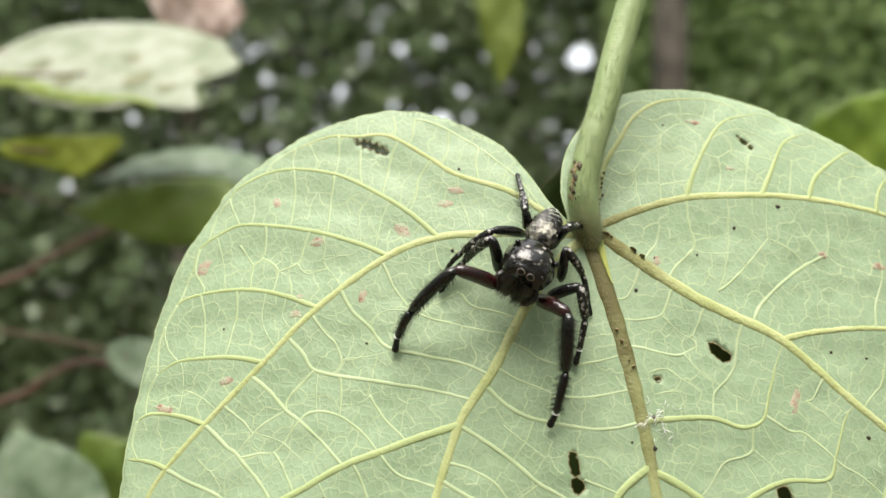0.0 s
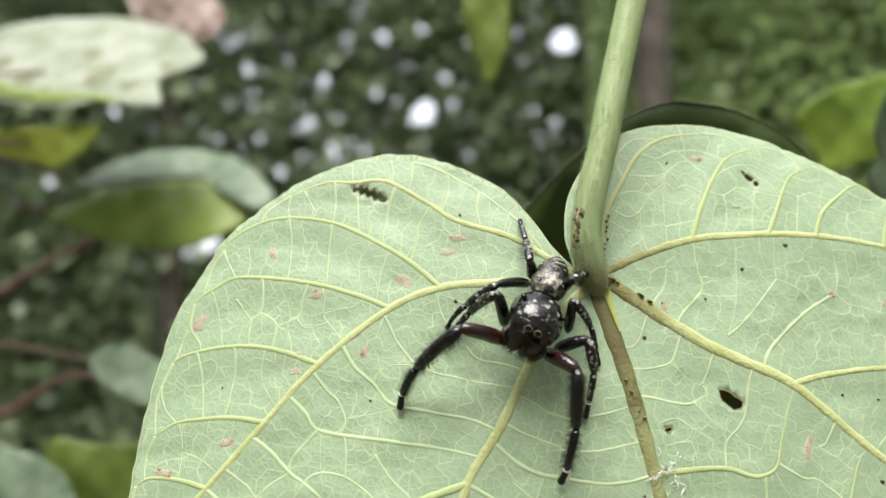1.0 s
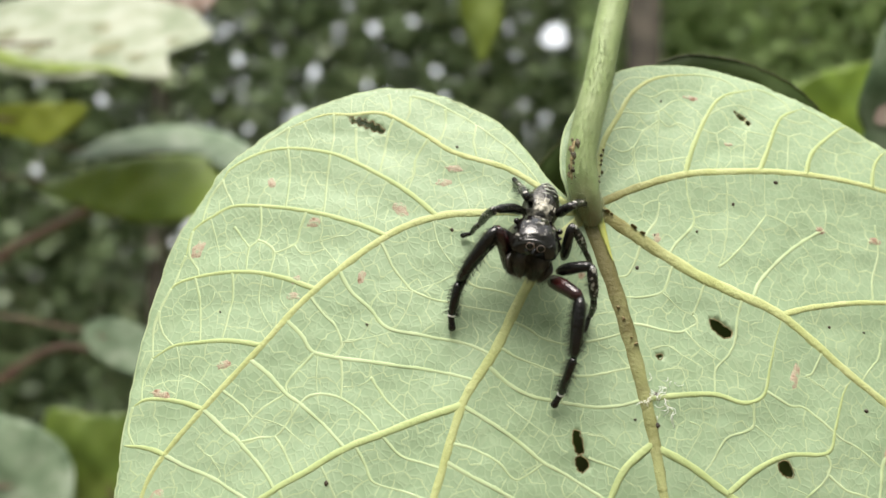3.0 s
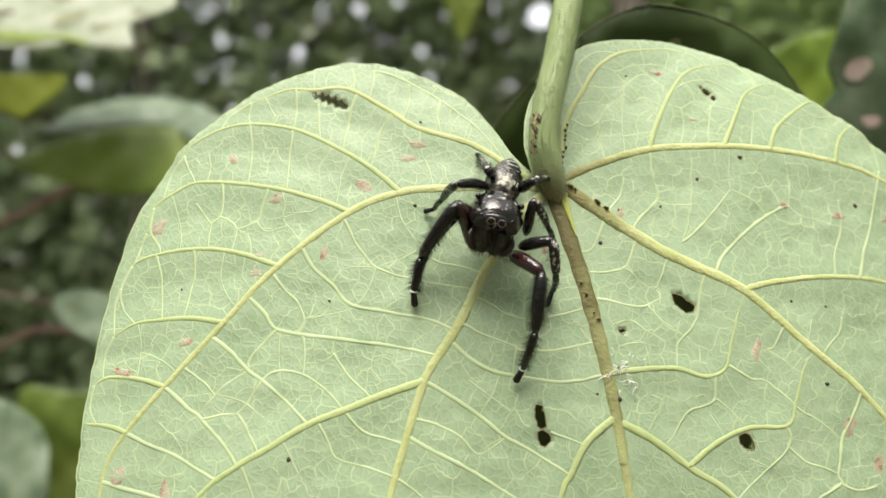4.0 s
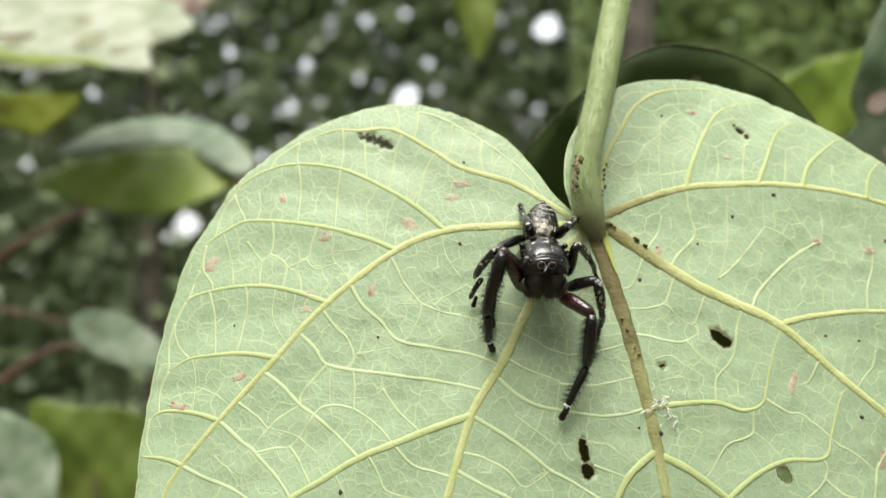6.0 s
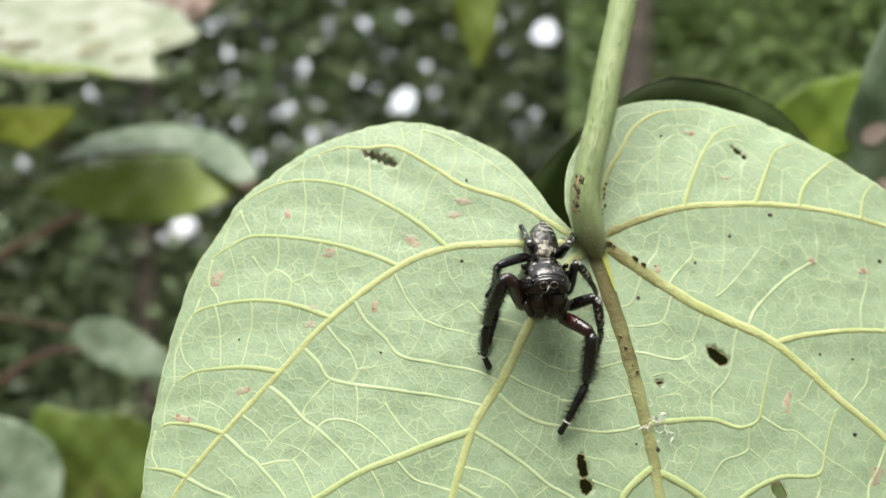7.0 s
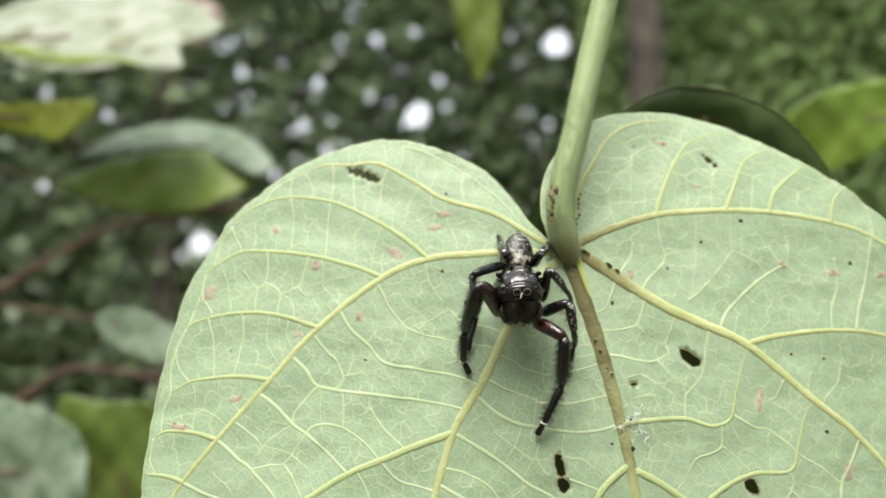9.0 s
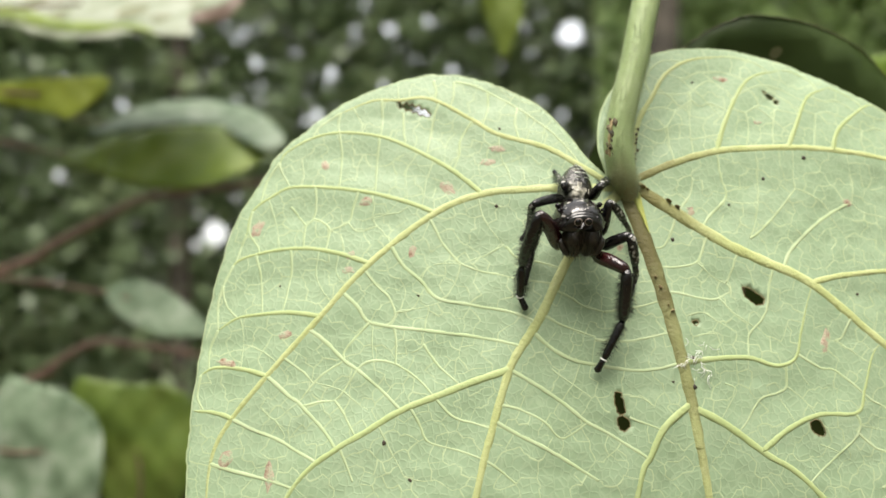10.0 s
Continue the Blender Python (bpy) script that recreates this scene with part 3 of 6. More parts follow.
vein("cross_vein", [(-26.9, -15.5), (-25.5, -15.1), (-21.4, -14.9)], 0.085, 0.045, VEIN_NET)
vein("cross_vein", [(-35.6, -17.6), (-34.0, -18.9), (-32.2, -20.7), (-30.7, -21.8), (-28.6, -23.5), (-25.7, -26.2)], 0.22, 0.15, VEIN_THIN)
vein("cross_vein", [(-30.7, -21.8), (-29.7, -21.0), (-28.1, -20.8), (-26.4, -21.2), (-25.1, -21.9), (-23.5, -23.2), (-22.3, -24.6)], 0.15, 0.09, VEIN_THIN)
vein("cross_vein", [(-22.0, -24.8), (-20.6, -26.5), (-19.4, -27.2), (-17.7, -27.6), (-16.0, -28.3)], 0.15, 0.09, VEIN_THIN)
vein("cross_vein", [(-29.5, -16.8), (-31.4, -18.7), (-32.2, -19.9), (-32.3, -20.8), (-34.4, -22.1), (-35.5, -23.2), (-37.1, -25.3)], 0.15, 0.09, VEIN_THIN)
vein("cross_vein", [(-40.6, -22.5), (-38.3, -24.5), (-37.1, -25.3), (-35.8, -26.6), (-34.0, -28.4), (-32.7, -30.1)], 0.22, 0.15, VEIN_THIN)
vein("cross_vein", [(-38.3, -20.9), (-36.7, -21.9), (-35.5, -23.2)], 0.15, 0.09, VEIN_THIN)
vein("cross_vein", [(-36.7, -25.8), (-35.0, -25.3), (-33.0, -25.0), (-32.1, -24.1), (-30.7, -21.8)], 0.15, 0.09, VEIN_THIN)
vein("cross_vein", [(-33.0, -25.0), (-31.8, -26.8), (-30.8, -28.9)], 0.15, 0.09, VEIN_THIN)
vein("cross_vein", [(-44.5, -26.9), (-42.7, -27.9), (-39.1, -29.3), (-36.7, -30.6), (-34.5, -31.7)], 0.22, 0.15, VEIN_THIN)
vein("cross_vein", [(-45.2, -32.2), (-42.2, -33.0), (-38.7, -33.7)], 0.22, 0.15, VEIN_THIN)
vein("cross_vein", [(-26.4, -17.2), (-26.4, -19.3), (-26.4, -21.2)], 0.15, 0.09, VEIN_THIN)
vein("cross_vein", [(-26.4, -20.1), (-24.4, -19.8), (-23.4, -19.0), (-23.5, -17.5)], 0.085, 0.045, VEIN_NET)
vein("cross_vein", [(-23.4, -19.0), (-21.8, -21.3), (-19.7, -23.2)], 0.15, 0.09, VEIN_THIN)
vein("cross_vein", [(-28.9, -16.8), (-29.1, -18.7), (-28.9, -21.0)], 0.085, 0.045, VEIN_NET)
vein("cross_vein", [(-24.5, -26.1), (-23.6, -27.9), (-22.7, -29.5), (-19.9, -30.3), (-17.0, -31.2)], 0.15, 0.09, VEIN_THIN)
vein("cross_vein", [(-28.0, -28.3), (-27.1, -29.8), (-26.2, -31.4), (-25.3, -33.0)], 0.085, 0.045, VEIN_NET)
vein("cross_vein", [(-25.3, -33.0), (-24.0, -33.4), (-22.3, -33.5)], 0.085, 0.045, VEIN_NET)
vein("cross_vein", [(-32.3, -30.4), (-31.5, -31.9), (-30.8, -33.6)], 0.15, 0.09, VEIN_THIN)
vein("cross_vein", [(-35.3, -23.2), (-33.7, -23.5), (-32.1, -24.1)], 0.085, 0.045, VEIN_NET)
vein("cross_vein", [(-32.1, -24.1), (-30.7, -25.2), (-29.4, -26.1)], 0.085, 0.045, VEIN_NET)
vein("cross_vein", [(-41.2, -26.0), (-39.7, -27.1), (-38.2, -26.1), (-37.2, -25.4)], 0.085, 0.045, VEIN_NET)
vein("cross_vein", [(-39.7, -27.1), (-38.5, -28.7), (-38.7, -29.4)], 0.085, 0.045, VEIN_NET)
vein("cross_vein", [(-11.4, -17.7), (-9.3, -19.5), (-6.7, -20.8), (-4.4, -21.2), (-2.4, -21.6), (-0.1, -21.8), (2.3, -21.6), (4.3, -21.2)], 0.22, 0.15, VEIN_THIN)
vein("cross_vein", [(-13.8, -22.0), (-11.6, -23.2), (-8.8, -25.0), (-6.0, -27.2), (-3.7, -28.4), (-0.9, -30.1), (0.6, -30.9)], 0.22, 0.15, VEIN_THIN)
vein("cross_vein", [(-15.4, -27.7), (-12.2, -29.2), (-9.4, -30.6), (-7.2, -31.9), (-4.7, -33.4)], 0.22, 0.15, VEIN_THIN)
vein("cross_vein", [(-16.9, -31.3), (-15.9, -31.9), (-14.6, -32.9), (-13.5, -33.7)], 0.15, 0.09, VEIN_THIN)
vein("cross_vein", [(-10.0, -15.8), (-8.6, -16.7), (-6.4, -17.6), (-4.8, -18.1)], 0.15, 0.09, VEIN_THIN)
vein("cross_vein", [(-8.7, -12.9), (-6.9, -14.0), (-5.5, -14.9), (-3.4, -15.4)], 0.15, 0.09, VEIN_THIN)
vein("cross_vein", [(-3.4, -15.4), (-0.8, -15.1), (2.6, -14.3)], 0.15, 0.09, VEIN_THIN)
vein("cross_vein", [(-2.9, -18.8), (0.0, -18.5), (3.7, -17.6)], 0.15, 0.09, VEIN_THIN)
vein("cross_vein", [(-4.5, -18.1), (-4.7, -19.2), (-4.9, -20.4)], 0.085, 0.045, VEIN_NET)
vein("cross_vein", [(-1.0, -12.4), (0.4, -12.1), (1.6, -11.9)], 0.085, 0.045, VEIN_NET)
vein("cross_vein", [(-6.3, -21.0), (-7.1, -23.2), (-8.4, -25.0)], 0.085, 0.045, VEIN_NET)
vein("cross_vein", [(-14.7, -25.7), (-12.7, -26.2), (-10.5, -27.3), (-8.8, -29.0), (-7.6, -28.7), (-5.7, -27.5)], 0.15, 0.09, VEIN_THIN)
vein("cross_vein", [(-1.1, -24.6), (0.4, -24.8), (1.6, -25.7)], 0.085, 0.045, VEIN_NET)
vein("cross_vein", [(-1.1, -26.8), (0.4, -27.4), (2.3, -28.0)], 0.15, 0.09, VEIN_THIN)
vein("cross_vein", [(-9.4, -21.7), (-7.9, -22.9), (-5.7, -24.4)], 0.085, 0.045, VEIN_NET)
vein("cross_vein", [(3.5, -12.9), (5.6, -13.3), (7.4, -13.7), (9.3, -13.8), (10.7, -13.1), (12.0, -12.4)], 0.15, 0.09, VEIN_THIN)
vein("cross_vein", [(8.8, -6.2), (8.0, -8.7), (7.2, -9.7), (4.9, -10.2), (2.9, -10.2)], 0.15, 0.09, VEIN_THIN)
vein("cross_vein", [(7.6, -9.6), (9.5, -11.3), (10.8, -11.9)], 0.085, 0.045, VEIN_NET)
vein("cross_vein", [(5.5, -4.3), (4.8, -6.0), (3.8, -7.7), (2.8, -8.1)], 0.15, 0.09, VEIN_THIN)
vein("cross_vein", [(12.3, -8.1), (11.8, -9.6), (11.4, -10.8)], 0.15, 0.09, VEIN_THIN)
vein("cross_vein", [(16.6, -9.9), (15.8, -12.0), (15.4, -14.4), (14.6, -15.9), (12.9, -17.7), (12.7, -20.1)], 0.15, 0.09, VEIN_THIN)
vein("cross_vein", [(6.1, -15.7), (7.7, -15.3), (9.5, -16.4), (11.1, -17.2)], 0.085, 0.045, VEIN_NET)
vein("cross_vein", [(10.5, -14.9), (12.0, -15.7), (13.2, -16.6)], 0.085, 0.045, VEIN_NET)
vein("cross_vein", [(6.9, -17.9), (8.9, -17.7), (9.6, -18.8)], 0.085, 0.045, VEIN_NET)
vein("cross_vein", [(18.4, -19.7), (20.9, -21.2), (22.6, -21.4), (24.7, -22.9), (26.6, -24.6), (28.6, -25.5), (31.2, -27.4)], 0.15, 0.09, VEIN_THIN)
vein("cross_vein", [(16.7, -21.1), (16.7, -23.3), (15.5, -24.1), (13.6, -24.7), (12.0, -26.9), (10.9, -28.3)], 0.15, 0.09, VEIN_THIN)
vein("cross_vein", [(16.7, -23.3), (18.5, -24.7), (19.8, -26.2)], 0.085, 0.045, VEIN_NET)
vein("cross_vein", [(18.0, -20.9), (18.8, -22.4), (19.9, -23.6)], 0.085, 0.045, VEIN_NET)
vein("cross_vein", [(24.9, -15.8), (23.9, -17.8), (21.9, -18.0)], 0.15, 0.09, VEIN_THIN)
vein("cross_vein", [(23.5, -18.2), (25.4, -19.5), (27.0, -20.6)], 0.085, 0.045, VEIN_NET)
vein("cross_vein", [(15.5, -24.1), (16.3, -25.4), (17.0, -26.5)], 0.085, 0.045, VEIN_NET)
vein("cross_vein", [(9.7, -23.1), (10.9, -23.9), (9.2, -26.0)], 0.085, 0.045, VEIN_NET)
vein("cross_vein", [(24.6, -26.1), (25.0, -27.4), (24.1, -29.0), (22.3, -30.4), (20.6, -31.8), (18.6, -33.3)], 0.15, 0.09, VEIN_THIN)
vein("cross_vein", [(25.0, -27.4), (27.3, -27.8), (29.0, -28.2)], 0.085, 0.045, VEIN_NET)
vein("cross_vein", [(24.9, -28.4), (26.7, -29.9), (28.7, -30.4), (30.5, -31.1)], 0.15, 0.09, VEIN_THIN)
vein("cross_vein", [(34.5, -22.9), (32.4, -25.7), (31.4, -27.5), (31.0, -29.3), (30.5, -31.3), (30.7, -32.1), (28.4, -33.3), (27.0, -34.1)], 0.22, 0.15, VEIN_THIN)
vein("cross_vein", [(30.7, -32.1), (32.7, -32.8), (35.3, -32.4)], 0.15, 0.09, VEIN_THIN)
vein("cross_vein", [(20.1, -29.5), (21.3, -29.9), (22.3, -30.4)], 0.085, 0.045, VEIN_NET)
vein("cross_vein", [(28.9, -14.6), (28.6, -15.7), (28.2, -16.9)], 0.085, 0.045, VEIN_NET)
vein("cross_vein", [(32.9, -14.1), (32.3, -16.0), (29.8, -17.7)], 0.15, 0.09, VEIN_THIN)
vein("cross_vein", [(13.4, -7.0), (15.7, -5.3), (18.6, -2.3), (20.5, -0.0)], 0.15, 0.09, VEIN_THIN)
vein("cross_vein", [(20.5, -0.0), (22.3, -0.8), (23.9, -1.8), (24.8, -3.3)], 0.085, 0.045, VEIN_NET)
vein("cross_vein", [(20.5, -0.0), (20.5, 2.1), (21.0, 5.0)], 0.085, 0.045, VEIN_NET)
vein("cross_vein", [(17.6, -9.4), (19.5, -7.1), (22.5, -4.4), (26.2, -2.0), (27.5, -1.4)], 0.22, 0.15, VEIN_THIN)
vein("cross_vein", [(27.5, -1.4), (28.0, 0.7), (28.0, 4.7)], 0.085, 0.045, VEIN_NET)
vein("cross_vein", [(27.5, -1.4), (29.1, -2.5), (31.4, -2.8)], 0.085, 0.045, VEIN_NET)
vein("cross_vein", [(8.6, -4.8), (10.0, -3.4), (11.5, -1.9), (11.8, -0.7), (11.3, 1.0), (11.1, 3.9)], 0.15, 0.09, VEIN_THIN)
vein("cross_vein", [(11.5, -1.9), (13.3, -2.2), (15.4, -2.2)], 0.085, 0.045, VEIN_NET)
vein("cross_vein", [(11.8, 0.1), (13.5, -0.2), (15.6, 0.1)], 0.085, 0.045, VEIN_NET)
vein("cross_vein", [(14.1, -6.5), (15.1, -4.1), (15.8, -0.8), (16.2, 4.5)], 0.085, 0.045, VEIN_NET)
vein("cross_vein", [(5.9, -3.3), (7.4, -1.4), (7.9, 0.7)], 0.15, 0.09, VEIN_THIN)
vein("cross_vein", [(32.6, -9.0), (32.9, -7.0), (34.2, -3.6), (34.3, -0.2)], 0.15, 0.09, VEIN_THIN)
vein("cross_vein", [(36.1, -9.1), (36.8, -6.7), (38.0, -3.9), (39.2, -0.4), (40.5, 4.0)], 0.22, 0.15, VEIN_THIN)
vein("cross_vein", [(7.7, 13.8), (10.3, 11.5), (12.9, 8.2)], 0.085, 0.045, VEIN_NET)
vein("cross_vein", [(10.6, 15.5), (12.8, 13.3), (15.0, 11.3)], 0.085, 0.045, VEIN_NET)
vein("cross_vein", [(5.1, 12.3), (6.9, 10.6), (8.7, 9.1)], 0.085, 0.045, VEIN_NET)
vein("cross_vein", [(17.7, 14.6), (21.2, 11.7), (23.8, 9.8)], 0.085, 0.045, VEIN_NET)
vein("cross_vein", [(16.0, 11.4), (18.5, 9.4), (20.5, 7.0)], 0.085, 0.045, VEIN_NET)
vein("cross_vein", [(9.0, 12.0), (8.2, 7.6), (8.3, 3.7)], 0.085, 0.045, VEIN_NET)
vein("cross_vein", [(1.5, 6.3), (4.6, 5.1), (6.0, 7.4), (8.2, 7.6)], 0.085, 0.045, VEIN_NET)

# loops along the margin that join the side veins' ends
for points in (
    [(13.9, 18.0), (16.2, 17.9), (18.2, 17.2), (19.5, 16.0)], [(21.6, 16.5), (23.4, 16.1), (24.9, 15.2), (25.8, 13.8)], [(27.2, 14.3), (29.0, 13.7), (30.6, 12.7), (31.5, 11.7)],
    [(32.7, 12.4), (34.6, 11.4), (36.1, 10.2), (36.9, 9.0)], [(37.7, 9.6), (39.2, 8.4), (40.4, 6.8), (40.6, 4.0)], [(3.8, 11.3), (3.3, 13.8), (5.2, 16.1), (7.8, 17.1)],
    [(-33.7, 9.6), (-36.2, 8.1), (-37.1, 6.6)], [(-41.0, 3.4), (-41.9, 2.2), (-42.6, 0.8), (-43.0, -1.8)], [(-44.5, -5.5), (-45.0, -7.2), (-45.5, -9.0)], [(-46.8, -11.7), (-47.3, -14.0), (-47.0, -16.9)],
):
    vein("cross_vein", points, 0.17, 0.10, VEIN_THIN)
# ladder of cross veins between the right lobe's side veins
for points in (
    [(2.6, 9.0), (4.8, 9.8), (6.7, 9.6), (8.8, 11.1)], [(4.2, 11.7), (6.2, 11.7), (8.6, 12.1), (10.6, 13.7), (12.0, 14.3)], [(6.0, 14.6), (8.2, 14.1), (10.0, 15.1), (12.5, 15.5), (15.2, 15.5)],
    [(8.8, 11.1), (9.9, 10.3), (11.2, 10.8), (13.4, 9.5)], [(8.8, 11.1), (8.6, 12.1)], [(2.0, 7.6), (3.9, 6.7), (5.4, 7.4), (6.7, 9.6)], [(5.4, 7.4), (5.5, 4.8), (6.0, 2.6)],
    [(13.6, 10.2), (15.5, 9.8), (17.4, 10.9), (19.4, 10.5), (22.4, 9.8)], [(14.6, 12.0), (16.2, 13.1), (18.2, 13.9), (20.2, 13.7), (23.5, 11.9)], [(15.5, 9.8), (15.6, 7.4), (14.8, 4.8)], [(19.4, 10.5), (18.7, 7.8), (18.2, 5.1)],
    [(17.4, 10.9), (17.0, 12.5), (16.2, 13.1)], [(23.0, 10.7), (24.7, 10.2), (26.4, 10.7), (28.9, 9.7)], [(24.7, 10.2), (24.2, 7.8), (23.6, 5.3)], [(24.3, 12.8), (26.2, 12.2), (28.0, 12.5), (30.2, 10.9)],
    [(28.5, 9.0), (30.8, 8.4), (33.1, 8.9), (35.9, 7.9)], [(30.8, 8.4), (30.2, 6.8), (30.6, 5.1)], [(30.8, 11.2), (33.0, 10.4), (34.8, 10.2)], [(8.0, 5.6), (9.9, 6.0), (11.9, 6.5)],
):
    vein("cross_vein", points, 0.11, 0.08, VEIN_NET)

leaf_holes = [ragged(h, a, 11 + i, 5) for i, (h, a) in enumerate(HOLES)]


def settle_veins():
    """The blade sinks a little between the veins: note where they run."""
    for name, line, thick, thin, material in VEINS:
        if name != "cross_vein":
            VEIN_POINTS.append(line[::3])
    return np.vstack(VEIN_POINTS)


def join_ends():
    """Lets each vein's end meet the vein that it comes from or runs into."""
    for n, (name, line, thick, thin, material) in enumerate(VEINS):
        if name in ("main_vein", "vein_seam"):
            continue
        others = np.vstack([other[1] for k, other in enumerate(VEINS) if k != n and other[0] != "vein_seam" and (name == "cross_vein" or other[0] != "cross_vein")])
        for end in ((0, -1) if name == "cross_vein" else (0,)):
            away = np.hypot(*(others - line[end]).T)
            if away.min() < 1.7:
                shift = others[int(away.argmin())] - line[end]
                count = min(8, len(line))
                ease = np.linspace(1, 0, count)[:, None] ** 1.5
                if end == 0:
                    line[:count] += ease * shift
                else:
                    line[-count:] += ease[::-1] * shift


join_ends()
VEIN_XY = settle_veins()
leaf = make_leaf()
blade_loop = spline(OUTLINE_LEFT + OUTLINE_RIGHT, 6, closed=True)
for name, line, thick, thin, material in VEINS:
    if name == "cross_vein":
        line = line[inside(line, blade_loop)]
    t = np.linspace(0, 1, len(line))
    radii = (thick + (thin - thick) * t) * (1 + 0.06 * np.sin(np.arange(len(line)) * 1.3 + thick * 40))
    radii *= 1.22 if name == "cross_vein" else np.interp(t, [0, 0.8, 1], [1, 1, 0.45])
    path = on_leaf(line)
    thin_one = name == "cross_vein"
    path[:, 2] += 0.3 * MM * (name == "vein_seam")
    path[:, 2] -= (0.12 if thin_one else 0.22) * radii * MM
    v, f = tube(path, radii * MM, 9, flat=0.32 if thin_one else 0.44)
    part_from(name, v, f, material, leaf)


def vein_net(step, seed):
    """The net of finest veins: low ridges on the borders of small cells that abut the larger veins; every few cells are bounded by a stouter ridge."""
    from mathutils.geometry import delaunay_2d_cdt
    r = np.random.RandomState(seed)
    gx, gy = np.meshgrid(np.arange(-52, 54, step), np.arange(-47, 21, step))
    gx[::2] += step / 2
    seeds = np.stack([gx.ravel(), gy.ravel()], 1) + r.uniform(-0.42, 0.42, (gx.size, 2)) * step
    loop = spline(OUTLINE_LEFT + OUTLINE_RIGHT, 6, closed=True)
    # pairs of cells on either side of each vein
    beside, lines = [], []
    for name, line, thick, thin, material in VEINS:
        far = np.concatenate([[0], np.cumsum(np.hypot(*np.diff(line, axis=0).T))])
        at = np.arange(0.3 * step, far[-1], step * 0.95)
        at = at + r.uniform(-0.25, 0.25, len(at)) * step
        q = np.stack([np.interp(at, far, line[:, k]) for k in (0, 1)], 1)
        ahead = np.stack([np.interp(at + 0.1, far, line[:, k]) for k in (0, 1)], 1) - np.stack([np.interp(at - 0.1, far, line[:, k]) for k in (0, 1)], 1)
        side = np.stack([-ahead[:, 1], ahead[:, 0]], 1) / (np.hypot(*ahead.T)[:, None] + 1e-9)
        for way in (-1, 1):
            beside.append(q + side * way * 0.52 * step)
        lines.append(np.stack([np.interp(np.arange(0, far[-1], 0.3), far, line[:, k]) for k in (0, 1)], 1))
    beside, lines = np.vstack(beside), np.vstack(lines)
    near = np.array([np.min(np.hypot(*(lines - q).T)) for q in seeds])
    seeds = seeds[near > step * 0.95]
    kept = []
    for q in beside:
        if np.min(np.hypot(*(lines - q).T)) > 0.36 * step and (not kept or np.min(np.hypot(*(np.array(kept[-400:]) - q).T)) > 0.6 * step):
            kept.append(q)
    seeds = np.vstack([seeds, kept])
    seeds = seeds[(seeds[:, 1] > -47) & (abs(seeds[:, 0]) < 54)]
    verts, _, faces, *_ = delaunay_2d_cdt([Vector(p) for p in seeds], [], [], 0, 1e-5)
    p = np.array([tuple(v) for v in verts])
    lead = np.stack([r.uniform(-54, 56, 900), r.uniform(-49, 22, 900)], 1)
    clan = np.array([np.argmin(np.hypot(*(lead - q).T)) for q in p])
    centres, shared = [], {}
    for n, face in enumerate(faces):
        a, b, c = p[list(face)]
        d = 2 * (a[0] * (b[1] - c[1]) + b[0] * (c[1] - a[1]) + c[0] * (a[1] - b[1]))
        aa, bb, cc = a @ a, b @ b, c @ c
        centres.append(np.array([(aa * (b[1] - c[1]) + bb * (c[1] - a[1]) + cc * (a[1] - b[1])) / d, (aa * (c[0] - b[0]) + bb * (a[0] - c[0]) + cc * (b[0] - a[0])) / d]))
        for i in range(3):
            shared.setdefault(frozenset((face[i], face[(i + 1) % 3])), []).append(n)
    centres = np.array(centres)
    centres = centres + r.normal(0, 0.05, centres.shape) * step
    ends = [(centres[s[0]], centres[s[1]], clan[min(k)] != clan[max(k)]) for k, s in shared.items() if len(s) == 2]
    ends = [e for e in ends if np.hypot(*(e[0] - e[1])) < 2 * step]
    ok = np.ones(len(ends), bool)
    for edge in (0, 1):
        q = np.array([e[edge] for e in ends])
        ok &= inside(q, loop)
        for hole in leaf_holes:
            ok &= ~inside((q - hole.mean(0)) / 1.15 + hole.mean(0), hole)
    for stout, wide, high in ((True, 0.10, 0.018), (False, 0.055, 0.005)):
        out_v, out_f = [], []
        for (a, b, border), good in zip(ends, ok):
            span = np.hypot(*(b - a))
            if not good or border != stout or span < 0.03:
                continue
            side = np.array([-(b - a)[1], (b - a)[0]]) / span
            w, h = r.uniform(0.75, 1.25) * wide, r.uniform(0.7, 1.3) * high
            first = len(out_v)
            for q in (a, (a + b) / 2 + side * r.normal(0, 0.05) * span, b):
                for off, up in ((-w, -0.012), (0, h), (w, -0.012)):
                    u, v = q + side * off
                    out_v.append((u, v, up))
            for i in (0, 3):
                out_f += [(first + i, first + i + 3, first + i + 4, first + i + 1), (first + i + 1, first + i + 4, first + i + 5, first + i + 2)]
        out_v = np.array(out_v)
        out_v[:, 2] += bulge(out_v[:, 0], out_v[:, 1])
        out_v *= MM
        net = part_from("vein_net", out_v, out_f, VEIN_NET if stout else VEIN_FINE, leaf, "net of pale raised veins" if stout else "finest net of pale veins")
        tagged(net, kind="stuff")


vein_net(1.35, 3)


